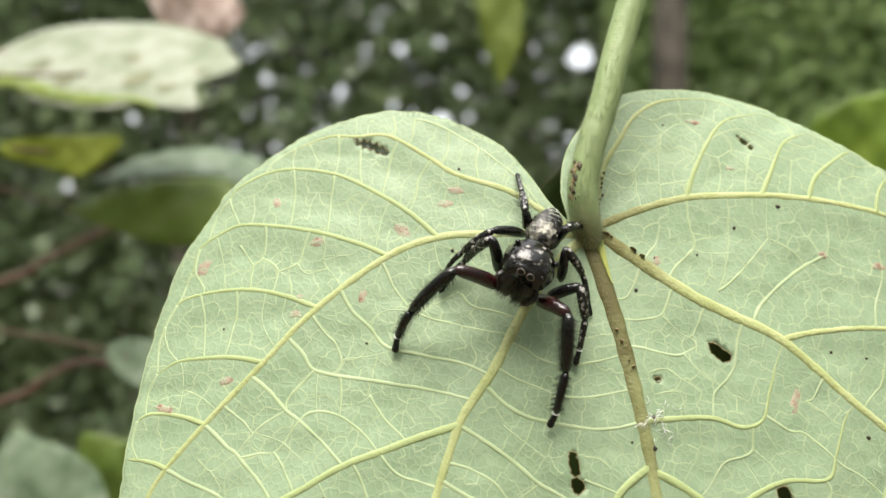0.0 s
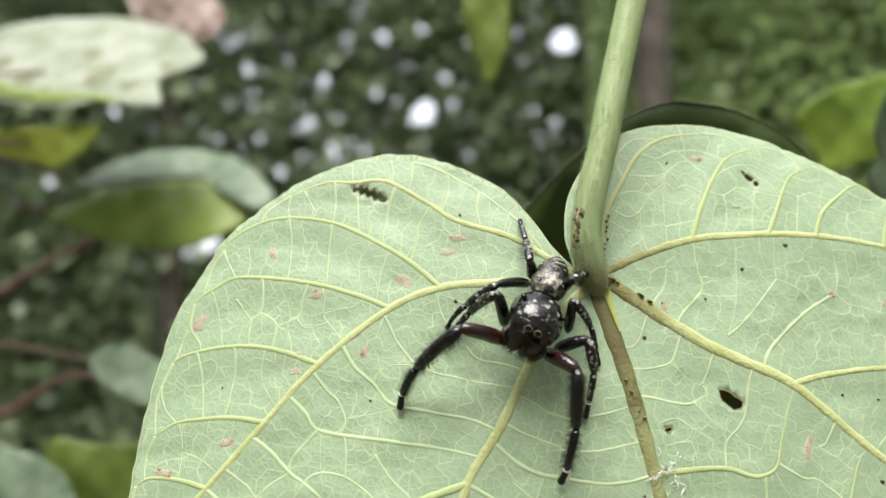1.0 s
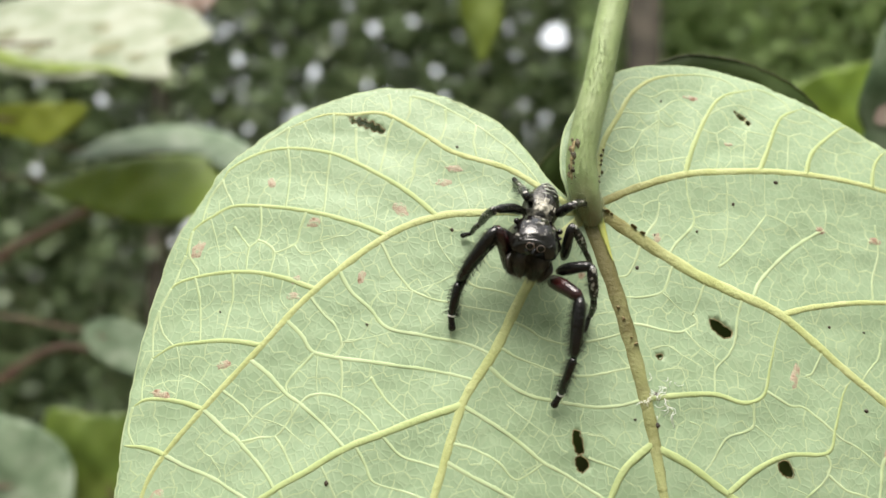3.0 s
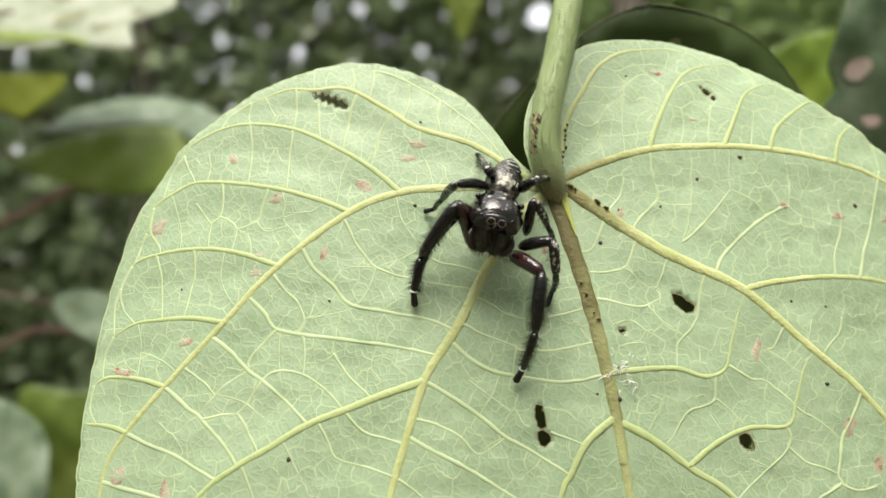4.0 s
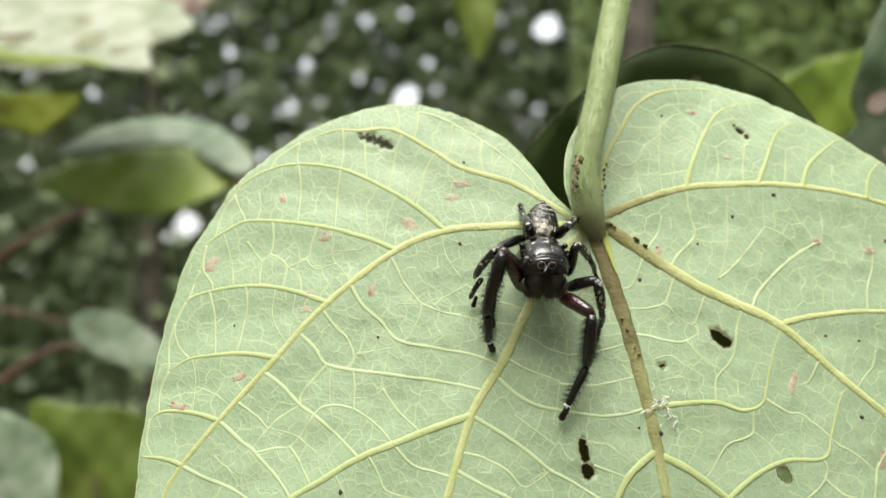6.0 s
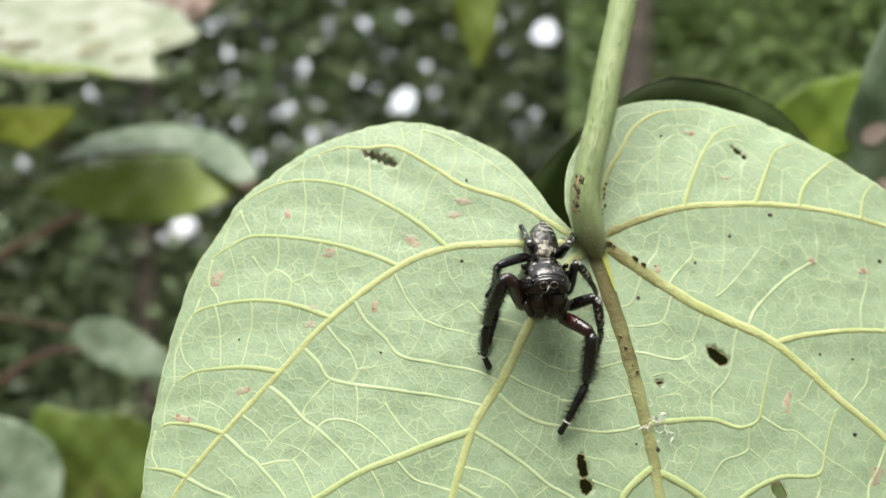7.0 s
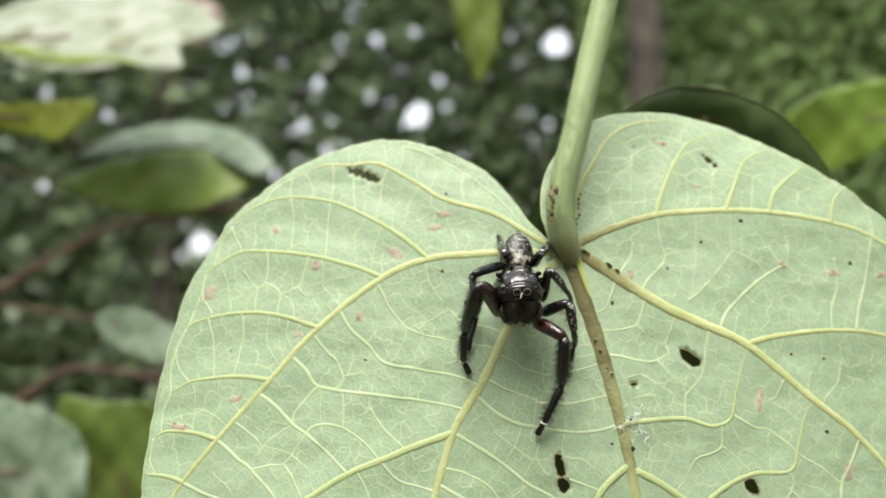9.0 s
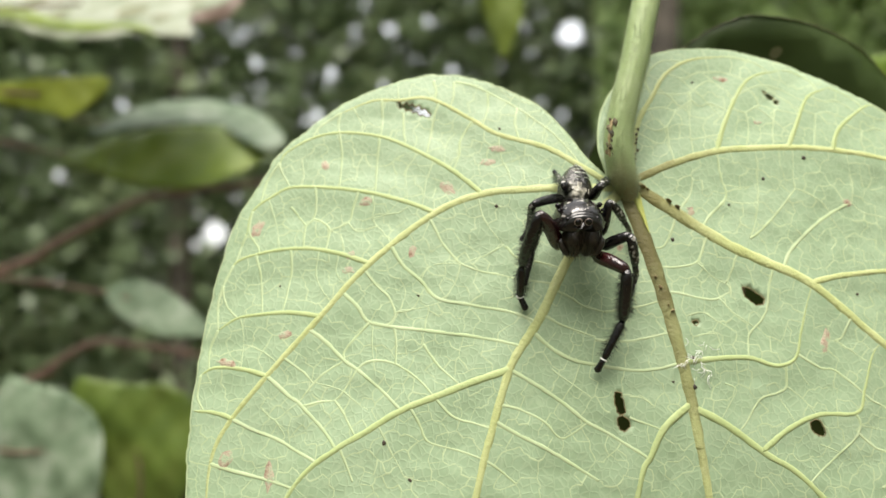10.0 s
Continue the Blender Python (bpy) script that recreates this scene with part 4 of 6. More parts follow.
def patch(name, u, v, wide, high, turn, seed, material, label="", lift=0.03, points=11):
    """A small uneven spot lying on the leaf."""
    r = np.random.RandomState(seed)
    a = np.linspace(0, 2 * math.pi, points, endpoint=False)
    rad = r.uniform(0.7, 1.1, points)
    x, y = np.cos(a) * rad * wide / 2, np.sin(a) * rad * high / 2
    c, s = math.cos(radians(turn)), math.sin(radians(turn))
    rim = spline(np.stack([u + c * x - s * y, v + s * x + c * y], 1), 3, closed=True)
    mid = on_leaf([(u, v)], lift * 2.2)
    verts = np.vstack([on_leaf(rim, -0.01), on_leaf((rim - (u, v)) * 0.8 + (u, v), lift * 1.6), mid])
    n = len(rim)
    faces = [(i, (i + 1) % n, n + (i + 1) % n, n + i) for i in range(n)] + [(n + i, n + (i + 1) % n, 2 * n) for i in range(n)]
    return part_from(name, verts, faces, material, leaf, label)


# pink blemishes: place, width, height and turn
for i, (u, v, w, h, a) in enumerate([
    (-14.9, 4.1, 1.7, 0.8, -10), (-16.0, 2.5, 1.5, 0.8, 5), (-20.8, -0.7, 1.2, 1.8, 50), (-30.3, -2.1, 1.3, 0.9, 30), (-43.2, -4.9, 1.0, 2.0, -25), (-31.9, -8.6, 1.1, 0.7, 20),
    (-32.0, -10.4, 1.2, 0.7, 0), (-24.8, -8.3, 0.8, 1.2, -10), (-39.0, -17.7, 1.4, 0.8, 25), (-45.7, -20.8, 1.8, 0.8, -10), (-45.0, -31.5, 1.2, 2.0, -30), (-40.0, -33.0, 1.0, 2.6, 5),
    (13.1, 14.5, 1.5, 0.6, -15), (7.3, -3.4, 0.8, 0.9, 0), (21.9, -18.2, 0.9, 2.4, -15), (32.6, -26.1, 1.2, 2.2, -25), (35.8, -30.0, 1.0, 2.0, -20), (27.0, -1.4, 1.0, 0.7, 0),
    (34.0, -2.2, 1.4, 0.7, 0), (41.0, -2.0, 1.6, 0.6, 10), (-35.4, 2.8, 0.7, 1.2, 10), (16.9, 8.5, 0.9, 0.4, 0), (-1.2, -7.7, 0.8, 1.2, 0),
]):
    patch("blemish", u, v, w * 1.35, h * 1.35, a, 100 + i, BLEMISH, "small pink-brown blemish", 0.02, 14)
# dark specks
for i, (u, v, w) in enumerate([(-15.15, -3.05, 0.42), (-14.6, 6.75, 0.34), (22.1, 4.0, 0.5), (16.6, 1.0, 0.4), (4.9, -6.9, 0.42), (36.6, -0.7, 0.5), (26.7, -12.6, 0.35), (6.2, -20.4, 0.5),
                               (6.2, -23.6, 0.6), (-27.5, -29.6, 0.5), (-24.7, -33.4, 0.4), (30.1, -21.6, 0.45), (3.9, -23.0, 0.3), (9.3, 13.7, 0.3), (7.1, -3.1, 0.25), (-24.0, -13.5, 0.3),
                               (31.0, -13.0, 0.3), (12.0, -2.5, 0.3), (-40.0, -12.0, 0.25)]):
    patch("speck", u, v, w, w * 1.25, 40 * i, 200 + i, SPECK, "dark speck of dirt", 0.06, 8)


def silk_tuft():
    """A torn tuft of silk threads beside the dark main vein."""
    r = np.random.RandomState(8)
    verts, faces = [], []
    for i in range(26):
        u, v = 6.4 + r.uniform(-1.2, 2.2), -20.6 + r.uniform(-2.6, 1.6)
        a, long = r.uniform(0, 6.3), r.uniform(0.5, 1.6)
        line = spline([(u, v, 0.1), (u + math.cos(a) * long * 0.5, v + math.sin(a) * long * 0.5, r.uniform(0.2, 0.6)), (u + math.cos(a + 0.6) * long, v + math.sin(a + 0.6) * long, 0.1)], 4)
        path = np.stack([line[:, 0], line[:, 1], bulge(line[:, 0], line[:, 1]) + line[:, 2]], 1) * MM
        v_, f_ = tube(path, np.full(len(path), 0.028 * MM), 3)
        faces += [tuple(k + len(verts) for k in f) for f in f_]
        verts += v_
    tuft = part_from("silk_tuft", verts, faces, SILK)
    tuft.matrix_world = LEAF_POSE
    tagged(tuft, "torn tuft of white silk threads on the leaf", "silk", kind="stuff")


silk_tuft()


def make_stalk():
    """The leaf stalk: rises from the fan of veins towards the viewer and up out of sight, with a swollen scabbed foot and fine hairs."""
    line = spline([(0.35, -2.5, 0.25), (0.1, -1.5, 0.9), (-0.3, -0.4, 1.7), (-0.9, 1.1, 2.5), (-1.3, 4.4, 3.6), (-0.6, 8.6, 4.5), (0.5, 13.0, 5.0), (1.6, 18.3, 5.4), (3.6, 27, 6.2), (7, 42, 8), (12, 62, 11)], 10)
    t = np.linspace(0, 1, len(line))
    radii = np.interp(t, [0, 0.09, 0.18, 0.27, 0.36, 0.46, 0.58, 1], [0.7, 1.15, 1.4, 1.6, 1.68, 1.6, 1.58, 1.7])
    v, f = tube(line * MM, radii * MM, 20, up=(1, 0, 0))
    stalk = part_from("leaf_stalk", v, f, STALK, leaf, "hairy light green leaf stalk")
    r = np.random.RandomState(2)
    verts, faces = [], []
    for i in range(6500):
        k = r.randint(8, len(line) - 12)
        a = r.uniform(0, 6.283)
        along = line[k + 1] - line[k - 1]
        along /= np.linalg.norm(along)
        x = np.cross(along, (1, 0, 0))
        x /= np.linalg.norm(x)
        y = np.cross(along, x)
        out = math.cos(a) * x + math.sin(a) * y
        root = line[k] + r.uniform(-0.6, 0.6) * along + out * radii[k] * 0.97
        tip = root + (out + along * r.uniform(-0.5, 0.6) + r.uniform(-0.3, 0.3, 3)) * r.uniform(0.25, 0.62)
        side = np.cross(out, along) * 0.024
        n = len(verts)
        verts += [(root - side) * MM, (root + side) * MM, (root + along * 0.02) * MM, tip * MM]
        faces += [(n, n + 1, n + 3), (n + 1, n + 2, n + 3), (n + 2, n, n + 3)]
    hairs = part_from("stalk_hairs", verts, faces, HAIR, stalk, "short pale hairs")
    tagged(hairs, kind="stuff")
    # an eroded strip with scabs along one side of the foot
    ks = [int(np.argmin(abs(line[:, 1] - y))) for y in np.linspace(0.6, 6.6, 12)]
    strip = np.array([line[k] + radii[k] * 0.93 * np.array([math.cos(q), 0, math.sin(q)]) for k, q in zip(ks, np.radians(np.linspace(146, 134, 12)))])
    v, f = tube(strip * MM, (0.24 + 0.08 * np.sin(np.arange(12) * 2.3)) * np.interp(np.arange(12), [0, 2, 9, 11], [0.3, 1, 1, 0.2]) * MM, 8, up=(0.6, 0, -0.8))
    part_from("eroded_strip", v, f, STRIP, stalk, "brown eroded strip")
    for i in range(13):
        q = i / 12
        k0 = int(np.argmin(abs(line[:, 1] - (0.8 + 5.2 * q))))
        a0 = radians(r.uniform(128, 160) - 12 * q)
        u, v_, h = line[k0] + radii[k0] * 0.98 * np.array([math.cos(a0), 0, math.sin(a0)])
        s = r.uniform(0.16, 0.38)
        bm = bmesh.new()
        bmesh.ops.create_icosphere(bm, subdivisions=2, radius=s * MM)
        for k in bm.verts:
            k.co *= 1 + 0.6 * noise.noise(k.co * 4000 + Vector((i, 0, 0)))
            k.co = Vector((k.co.x * r.uniform(0.8, 0.9), k.co.y * 1.3, k.co.z * 0.5)) + Vector((u, v_, h)) * MM
        part("scab", bm, SCAB, stalk, "dark brown scab")
    for i in range(11):
        q = i / 10
        patch("scab", 0.9 + 0.75 * q + r.uniform(-0.15, 0.25), 0.3 + 6.4 * q + r.uniform(-0.2, 0.2), r.uniform(0.2, 0.5), r.uniform(0.2, 0.5), 30 * i, 300 + i, SCAB, "brown scab on the vein beside the stalk", 0.18)
    return stalk


stalk = make_stalk()
STALK_LEAN = [(0.0, -2.4), (0.5, -1.6), (1.0, -0.4), (2.0, -0.7), (3.5, 0.3), (5.0, 1.8), (5.5, 0.8), (7.5, 0.3), (8.5, -0.8), (9.0, -1.3), (10.0, -0.7)]
for i, q in enumerate(np.random.RandomState(31).uniform(0, 1, 6)):
    patch("scab", 0.9 + 5.0 * q, -0.1 - 3.2 * q + 0.25 * math.sin(7 * i), 0.4 + 0.4 * (i % 3) / 2, 0.2, -34 + 9 * math.sin(3 * i), 330 + i, RIM, "brown scab on the main vein", 0.3)

for i, q in enumerate(np.random.RandomState(32).uniform(0, 1, 4)):
    patch("scab", 2.3 + 1.7 * q + 0.45 * math.sin(5 * i), -9.0 - 6.5 * q, 0.3 + 0.15 * (i % 3), 0.25 + 0.12 * (i % 4), -70, 360 + i, RIM, "brown scab on the main vein", 0.24)


# ---- the spider: black, head down on the leaf ----
def seg_pose(a, b):
    """The pose of a leg piece that runs from a to b (millimetres in the leaf's frame), its back towards the viewer."""
    a, b = Vector(a) * MM, Vector(b) * MM
    z = (b - a).normalized()
    y = Vector((0, 0.35, 1)) - z * z.dot(Vector((0, 0.35, 1)))
    y.normalize()
    x = y.cross(z)
    m = Matrix((x, y, z)).transposed().to_4x4()
    m.translation = a
    return m


def body_pose(eyes, heading, pitch, roll):
    """The body's pose in the leaf's frame from the place midway between the large eyes: y ahead, z to the back; heading in degrees from straight down."""
    turn = Matrix.Rotation(radians(180 + heading), 4, "Z") @ Matrix.Rotation(radians(pitch), 4, "X") @ Matrix.Rotation(radians(roll), 4, "Y")
    return Matrix.Translation((Vector(eyes) - turn.to_3x3() @ Vector((0, 6.35, 1.2))) * MM) @ turn


BODY = {"A": body_pose((-7.85, -7.5, 8.6), -24, 36, -8), "M": body_pose((-6.75, -6.7, 8.8), -10, 40, 0), "B": body_pose((-7.25, -7.0, 8.9), -11, 43, -3),
        "C": body_pose((-7.05, -7.1, 9.0), -4, 46, 0), "D": body_pose((-6.75, -7.4, 9.2), 2, 51, 0)}
ABDOMEN_TIP = {"A": (-3.8, 2.1, 2.6), "M": (-4.26, 2.2, 2.6), "B": (-4.5, 2.3, 2.6), "C": (-5.5, 1.9, 2.9), "D": (-6.2, 0.5, 3.4)}
ROWS = [(0.0, "A"), (1.0, "A"), (1.2, "M"), (1.45, "B"), (5.5, "B"), (5.7, "C"), (6.7, "D"), (10.0, "D")]
# Leg joints (hip, knee, end of tibia, end of metatarsus, tip) in each posture
JOINTS = {}


def leg_joints(leg, **postures):
    for key, points in postures.items():
        JOINTS[leg + key] = points


leg_joints("L1",
           A=[(-10.39, -7.94, 5.16), (-14.87, -7.39, 8.86), (-19.33, -10.78, 4.27), (-20.70, -12.97, 1.75), (-20.91, -14.35, 1.24)],
           M=[(-9.60, -7.70, 3.29), (-12.32, -6.34, 8.27), (-16.82, -10.74, 4.66), (-18.12, -12.93, 2.10), (-18.48, -14.20, 1.42)],
           B=[(-9.19, -8.09, 3.56), (-10.96, -4.97, 8.15), (-14.54, -9.57, 3.84), (-15.22, -12.74, 2.26), (-15.09, -14.07, 1.59)],
           C=[(-8.87, -8.67, 4.53), (-11.18, -5.35, 8.74), (-12.93, -11.36, 5.08), (-12.73, -13.67, 2.32), (-12.20, -14.91, 1.69)],
           D=[(-8.96, -9.15, 5.35), (-11.40, -6.91, 10.15), (-12.80, -11.15, 4.45), (-12.81, -13.94, 2.17), (-12.17, -15.18, 1.70)])
leg_joints("L2",
           A=[(-10.20, -6.08, 3.75), (-11.22, -3.67, 7.58), (-13.85, -4.74, 2.58), (-15.59, -6.71, 1.80), (-16.28, -7.75, 1.36)],
           M=[(-9.57, -6.40, 4.29), (-11.11, -4.61, 8.28), (-13.83, -7.22, 3.94), (-14.46, -8.91, 1.88), (-14.50, -10.17, 1.49)],
           B=[(-8.71, -7.27, 2.98), (-10.19, -4.70, 6.55), (-13.63, -8.27, 3.60), (-14.49, -10.37, 2.05), (-14.75, -11.55, 1.52)],
           C=[(-8.72, -7.92, 4.75), (-10.70, -5.51, 8.20), (-12.03, -8.51, 3.47), (-12.24, -10.77, 1.93), (-11.99, -12.02, 1.61)],
           D=[(-8.46, -8.61, 4.16), (-10.67, -6.16, 7.43), (-11.31, -8.63, 2.27), (-11.91, -11.31, 2.24), (-12.17, -12.42, 1.61)])
leg_joints("L3",
           A=[(-7.46, -1.47, 2.51), (-11.04, -2.56, 6.88), (-14.12, -4.02, 3.67), (-15.59, -5.17, 1.81), (-16.03, -6.05, 1.33)],
           M=[(-7.58, -2.04, 4.57), (-11.39, -3.13, 8.76), (-12.84, -3.81, 4.37), (-13.17, -3.52, 1.77), (-14.15, -3.66, 1.33)],
           B=[(-7.86, -1.89, 4.25), (-11.09, -3.25, 8.81), (-12.34, -3.41, 4.31), (-13.10, -3.70, 1.81), (-14.07, -3.85, 1.34)],
           C=[(-8.17, -2.26, 2.88), (-11.48, -4.64, 6.95), (-13.51, -7.15, 3.57), (-14.23, -9.13, 1.98), (-14.53, -10.07, 1.50)],
           D=[(-8.21, -3.49, 5.02), (-11.99, -5.54, 8.85), (-11.82, -6.56, 4.30), (-11.84, -6.36, 1.67), (-12.44, -7.25, 1.51)])
leg_joints("L4",
           A=[(-7.15, -0.69, 2.46), (-7.53, 0.34, 4.78), (-7.69, 3.33, 2.74), (-7.98, 5.29, 1.58), (-8.04, 6.00, 1.15)],
           M=[(-7.21, -0.49, 4.41), (-7.80, -0.55, 6.92), (-7.98, 1.31, 3.82), (-8.00, 2.46, 1.84), (-8.29, 2.97, 1.26)],
           B=[(-7.07, -0.68, 4.28), (-7.80, -1.10, 6.72), (-8.02, 0.99, 3.77), (-8.15, 2.20, 1.83), (-8.35, 2.77, 1.27)],
           C=[(-7.43, -2.45, 3.93), (-8.20, -2.25, 6.38), (-8.23, 0.06, 3.60), (-8.27, 1.46, 1.78), (-8.37, 2.12, 1.30)],
           D=[(-7.46, -2.35, 4.42), (-8.26, -2.71, 6.85), (-8.27, -0.77, 3.79), (-8.21, 0.45, 1.85), (-8.41, 1.06, 1.34)])
leg_joints("R1",
           A=[(-6.18, -9.03, 4.17), (-3.51, -11.14, 7.13), (-3.46, -16.61, 4.72), (-4.20, -20.50, 2.48), (-4.73, -21.66, 1.74)],
           M=[(-4.90, -9.29, 4.38), (-2.72, -11.90, 7.35), (-2.98, -17.67, 5.83), (-3.91, -20.56, 2.44), (-4.40, -21.75, 1.73)],
           B=[(-5.20, -9.24, 4.33), (-2.69, -11.69, 7.16), (-3.19, -17.40, 5.47), (-4.06, -20.67, 2.43), (-4.70, -21.80, 1.73)],
           C=[(-4.73, -9.25, 4.57), (-2.30, -11.92, 7.28), (-2.40, -16.97, 4.08), (-4.17, -20.85, 2.49), (-4.73, -21.98, 1.73)],
           D=[(-4.89, -9.89, 4.68), (-2.06, -12.18, 7.34), (-2.02, -16.96, 3.76), (-4.01, -20.88, 2.56), (-4.59, -21.93, 1.73)])
leg_joints("R2",
           A=[(-4.90, -8.49, 3.16), (-1.98, -7.84, 5.39), (-1.25, -10.98, 3.77), (-1.63, -13.88, 2.21), (-1.96, -15.23, 1.63)],
           M=[(-4.17, -7.74, 3.70), (-1.45, -7.60, 6.25), (-0.72, -10.69, 4.53), (-0.81, -12.85, 2.03), (-1.14, -14.26, 1.60)],
           B=[(-4.33, -8.43, 4.59), (-1.42, -8.38, 6.93), (-0.88, -11.38, 5.00), (-0.71, -12.53, 1.91), (-1.25, -13.90, 1.60)],
           C=[(-4.07, -8.43, 4.49), (-1.44, -8.49, 7.13), (-0.56, -11.23, 4.96), (-0.25, -12.42, 1.89), (-0.72, -13.82, 1.58)],
           D=[(-3.86, -8.86, 4.26), (-1.42, -8.24, 7.01), (-0.61, -11.09, 4.97), (-0.16, -12.36, 1.95), (-0.58, -13.76, 1.57)])
leg_joints("R3",
           A=[(-3.57, -6.53, 2.89), (-3.44, -3.93, 5.77), (-1.34, -6.08, 3.54), (-0.57, -8.47, 2.08), (-0.28, -9.93, 1.54)],
           M=[(-3.55, -6.32, 3.94), (-3.13, -4.03, 7.03), (-1.34, -6.13, 4.52), (-0.42, -6.96, 1.89), (-0.12, -8.46, 1.51)],
           B=[(-3.66, -6.88, 4.15), (-3.26, -4.15, 6.87), (-1.44, -6.01, 4.19), (-0.35, -7.42, 1.90), (-0.10, -8.92, 1.51)],
           C=[(-3.72, -6.88, 4.44), (-3.57, -4.69, 7.63), (-1.57, -5.34, 4.55), (-0.54, -6.34, 2.03), (0.04, -7.69, 1.48)],
           D=[(-3.84, -7.31, 4.37), (-3.51, -4.52, 7.05), (-1.33, -6.03, 4.42), (-0.18, -6.94, 1.92), (0.23, -8.39, 1.49)])
leg_joints("R4",
           A=[(-3.92, -2.27, 3.58), (-3.31, -1.83, 6.05), (-1.57, -0.53, 3.23), (-0.10, -0.30, 1.83), (0.42, -0.23, 1.30)],
           M=[(-3.94, -2.13, 3.78), (-3.14, -1.50, 6.15), (-1.40, -0.30, 3.30), (-0.06, 0.03, 1.78), (0.50, 0.02, 1.29)],
           B=[(-4.02, -2.08, 3.91), (-2.94, -1.82, 6.25), (-1.22, -0.58, 3.39), (0.00, -0.24, 1.78), (0.56, -0.23, 1.30)],
           C=[(-4.65, -2.37, 3.80), (-3.77, -2.14, 6.22), (-2.19, -0.46, 3.51), (-1.07, 0.06, 1.87), (-0.62, 0.25, 1.32)],
           D=[(-4.63, -3.20, 4.27), (-4.17, -2.59, 6.74), (-3.07, -1.08, 3.71), (-2.55, -0.25, 1.91), (-2.48, 0.24, 1.36)])

spider = new("jumping_spider")
tagged(spider, "black jumping spider with dark red front legs, on the leaf", "spider")


def lump(rows, sides=20, round_off=0.8):
    """A closed rounded body from rings: rows of y, half width, top, bottom (millimetres)."""
    bm = bmesh.new()
    rings = []
    for y, w, top, low in rows:
        ring = []
        for k in range(sides):
            a = 2 * math.pi * k / sides
            s, c = math.sin(a), math.cos(a)
            x = w * math.copysign(abs(c) ** round_off, c)
            z = (top if s > 0 else -low) * math.copysign(abs(s) ** round_off, s)
            ring.append(bm.verts.new((x * MM, y * MM, z * MM)))
        rings.append(ring)
    for a, b in zip(rings, rings[1:]):
        for k in range(sides):
            bm.faces.new((a[k], a[(k + 1) % sides], b[(k + 1) % sides], b[k]))
    bm.faces.new(rings[0][::-1])
    bm.faces.new(rings[-1])
    bmesh.ops.recalc_face_normals(bm, faces=bm.faces)
    bmesh.ops.subdivide_edges(bm, edges=[e for e in bm.edges], cuts=1, use_grid_fill=True, smooth=0.6)
    return bm


def bristles(verts, faces, root, way, long, width=0.02):
    """Adds one thin bristle to a mesh in the making."""
    way = np.array(way, float) / (np.linalg.norm(way) + 1e-9)
    x = np.cross(way, (0.3, 0.5, 0.8))
    x /= np.linalg.norm(x) + 1e-9
    y = np.cross(way, x)
    n = len(verts)
    root = np.array(root, float)
    verts += [tuple((root + width * q) * MM) for q in (x, -0.5 * x + 0.87 * y, -0.5 * x - 0.87 * y)] + [tuple((root + way * long) * MM)]
    faces += [(n, n + 1, n + 3), (n + 1, n + 2, n + 3), (n + 2, n, n + 3)]


def shell(rows, grow, keep, round_off=0.8):
    """A thin coat over a body of rings: the same surface a little larger, where keep(x, y, z) holds (millimetres)."""
    bm = lump([(y, w * grow, top * grow, low * grow) for y, w, top, low in rows], 28, round_off)
    bmesh.ops.delete(bm, geom=[f for f in bm.faces if len(f.verts) > 4 or not keep(*(f.calc_center_median() / MM))], context="FACES")
    return bm


HEAD_ROWS = [(0, 0.5, 0.5, 0.5), (0.5, 1.4, 1.0, 0.8), (1.4, 2.15, 1.75, 1.2), (2.6, 2.6, 2.35, 1.4), (4.0, 2.7, 2.5, 1.4), (5.0, 2.55, 2.32, 1.6), (5.7, 2.35, 2.0, 1.8), (6.15, 2.05, 1.6, 1.7), (6.42, 1.35, 1.05, 1.1)]
ABDOMEN_ROWS = [(0.1, 0.5, 0.5, 0.5), (-0.35, 1.3, 1.1, 0.9), (-1.1, 1.75, 1.5, 1.2), (-2.2, 1.85, 1.6, 1.3), (-3.4, 1.62, 1.4, 1.1), (-4.4, 1.25, 1.05, 0.85), (-5.0, 0.85, 0.7, 0.6), (-5.3, 0.4, 0.35, 0.3)]


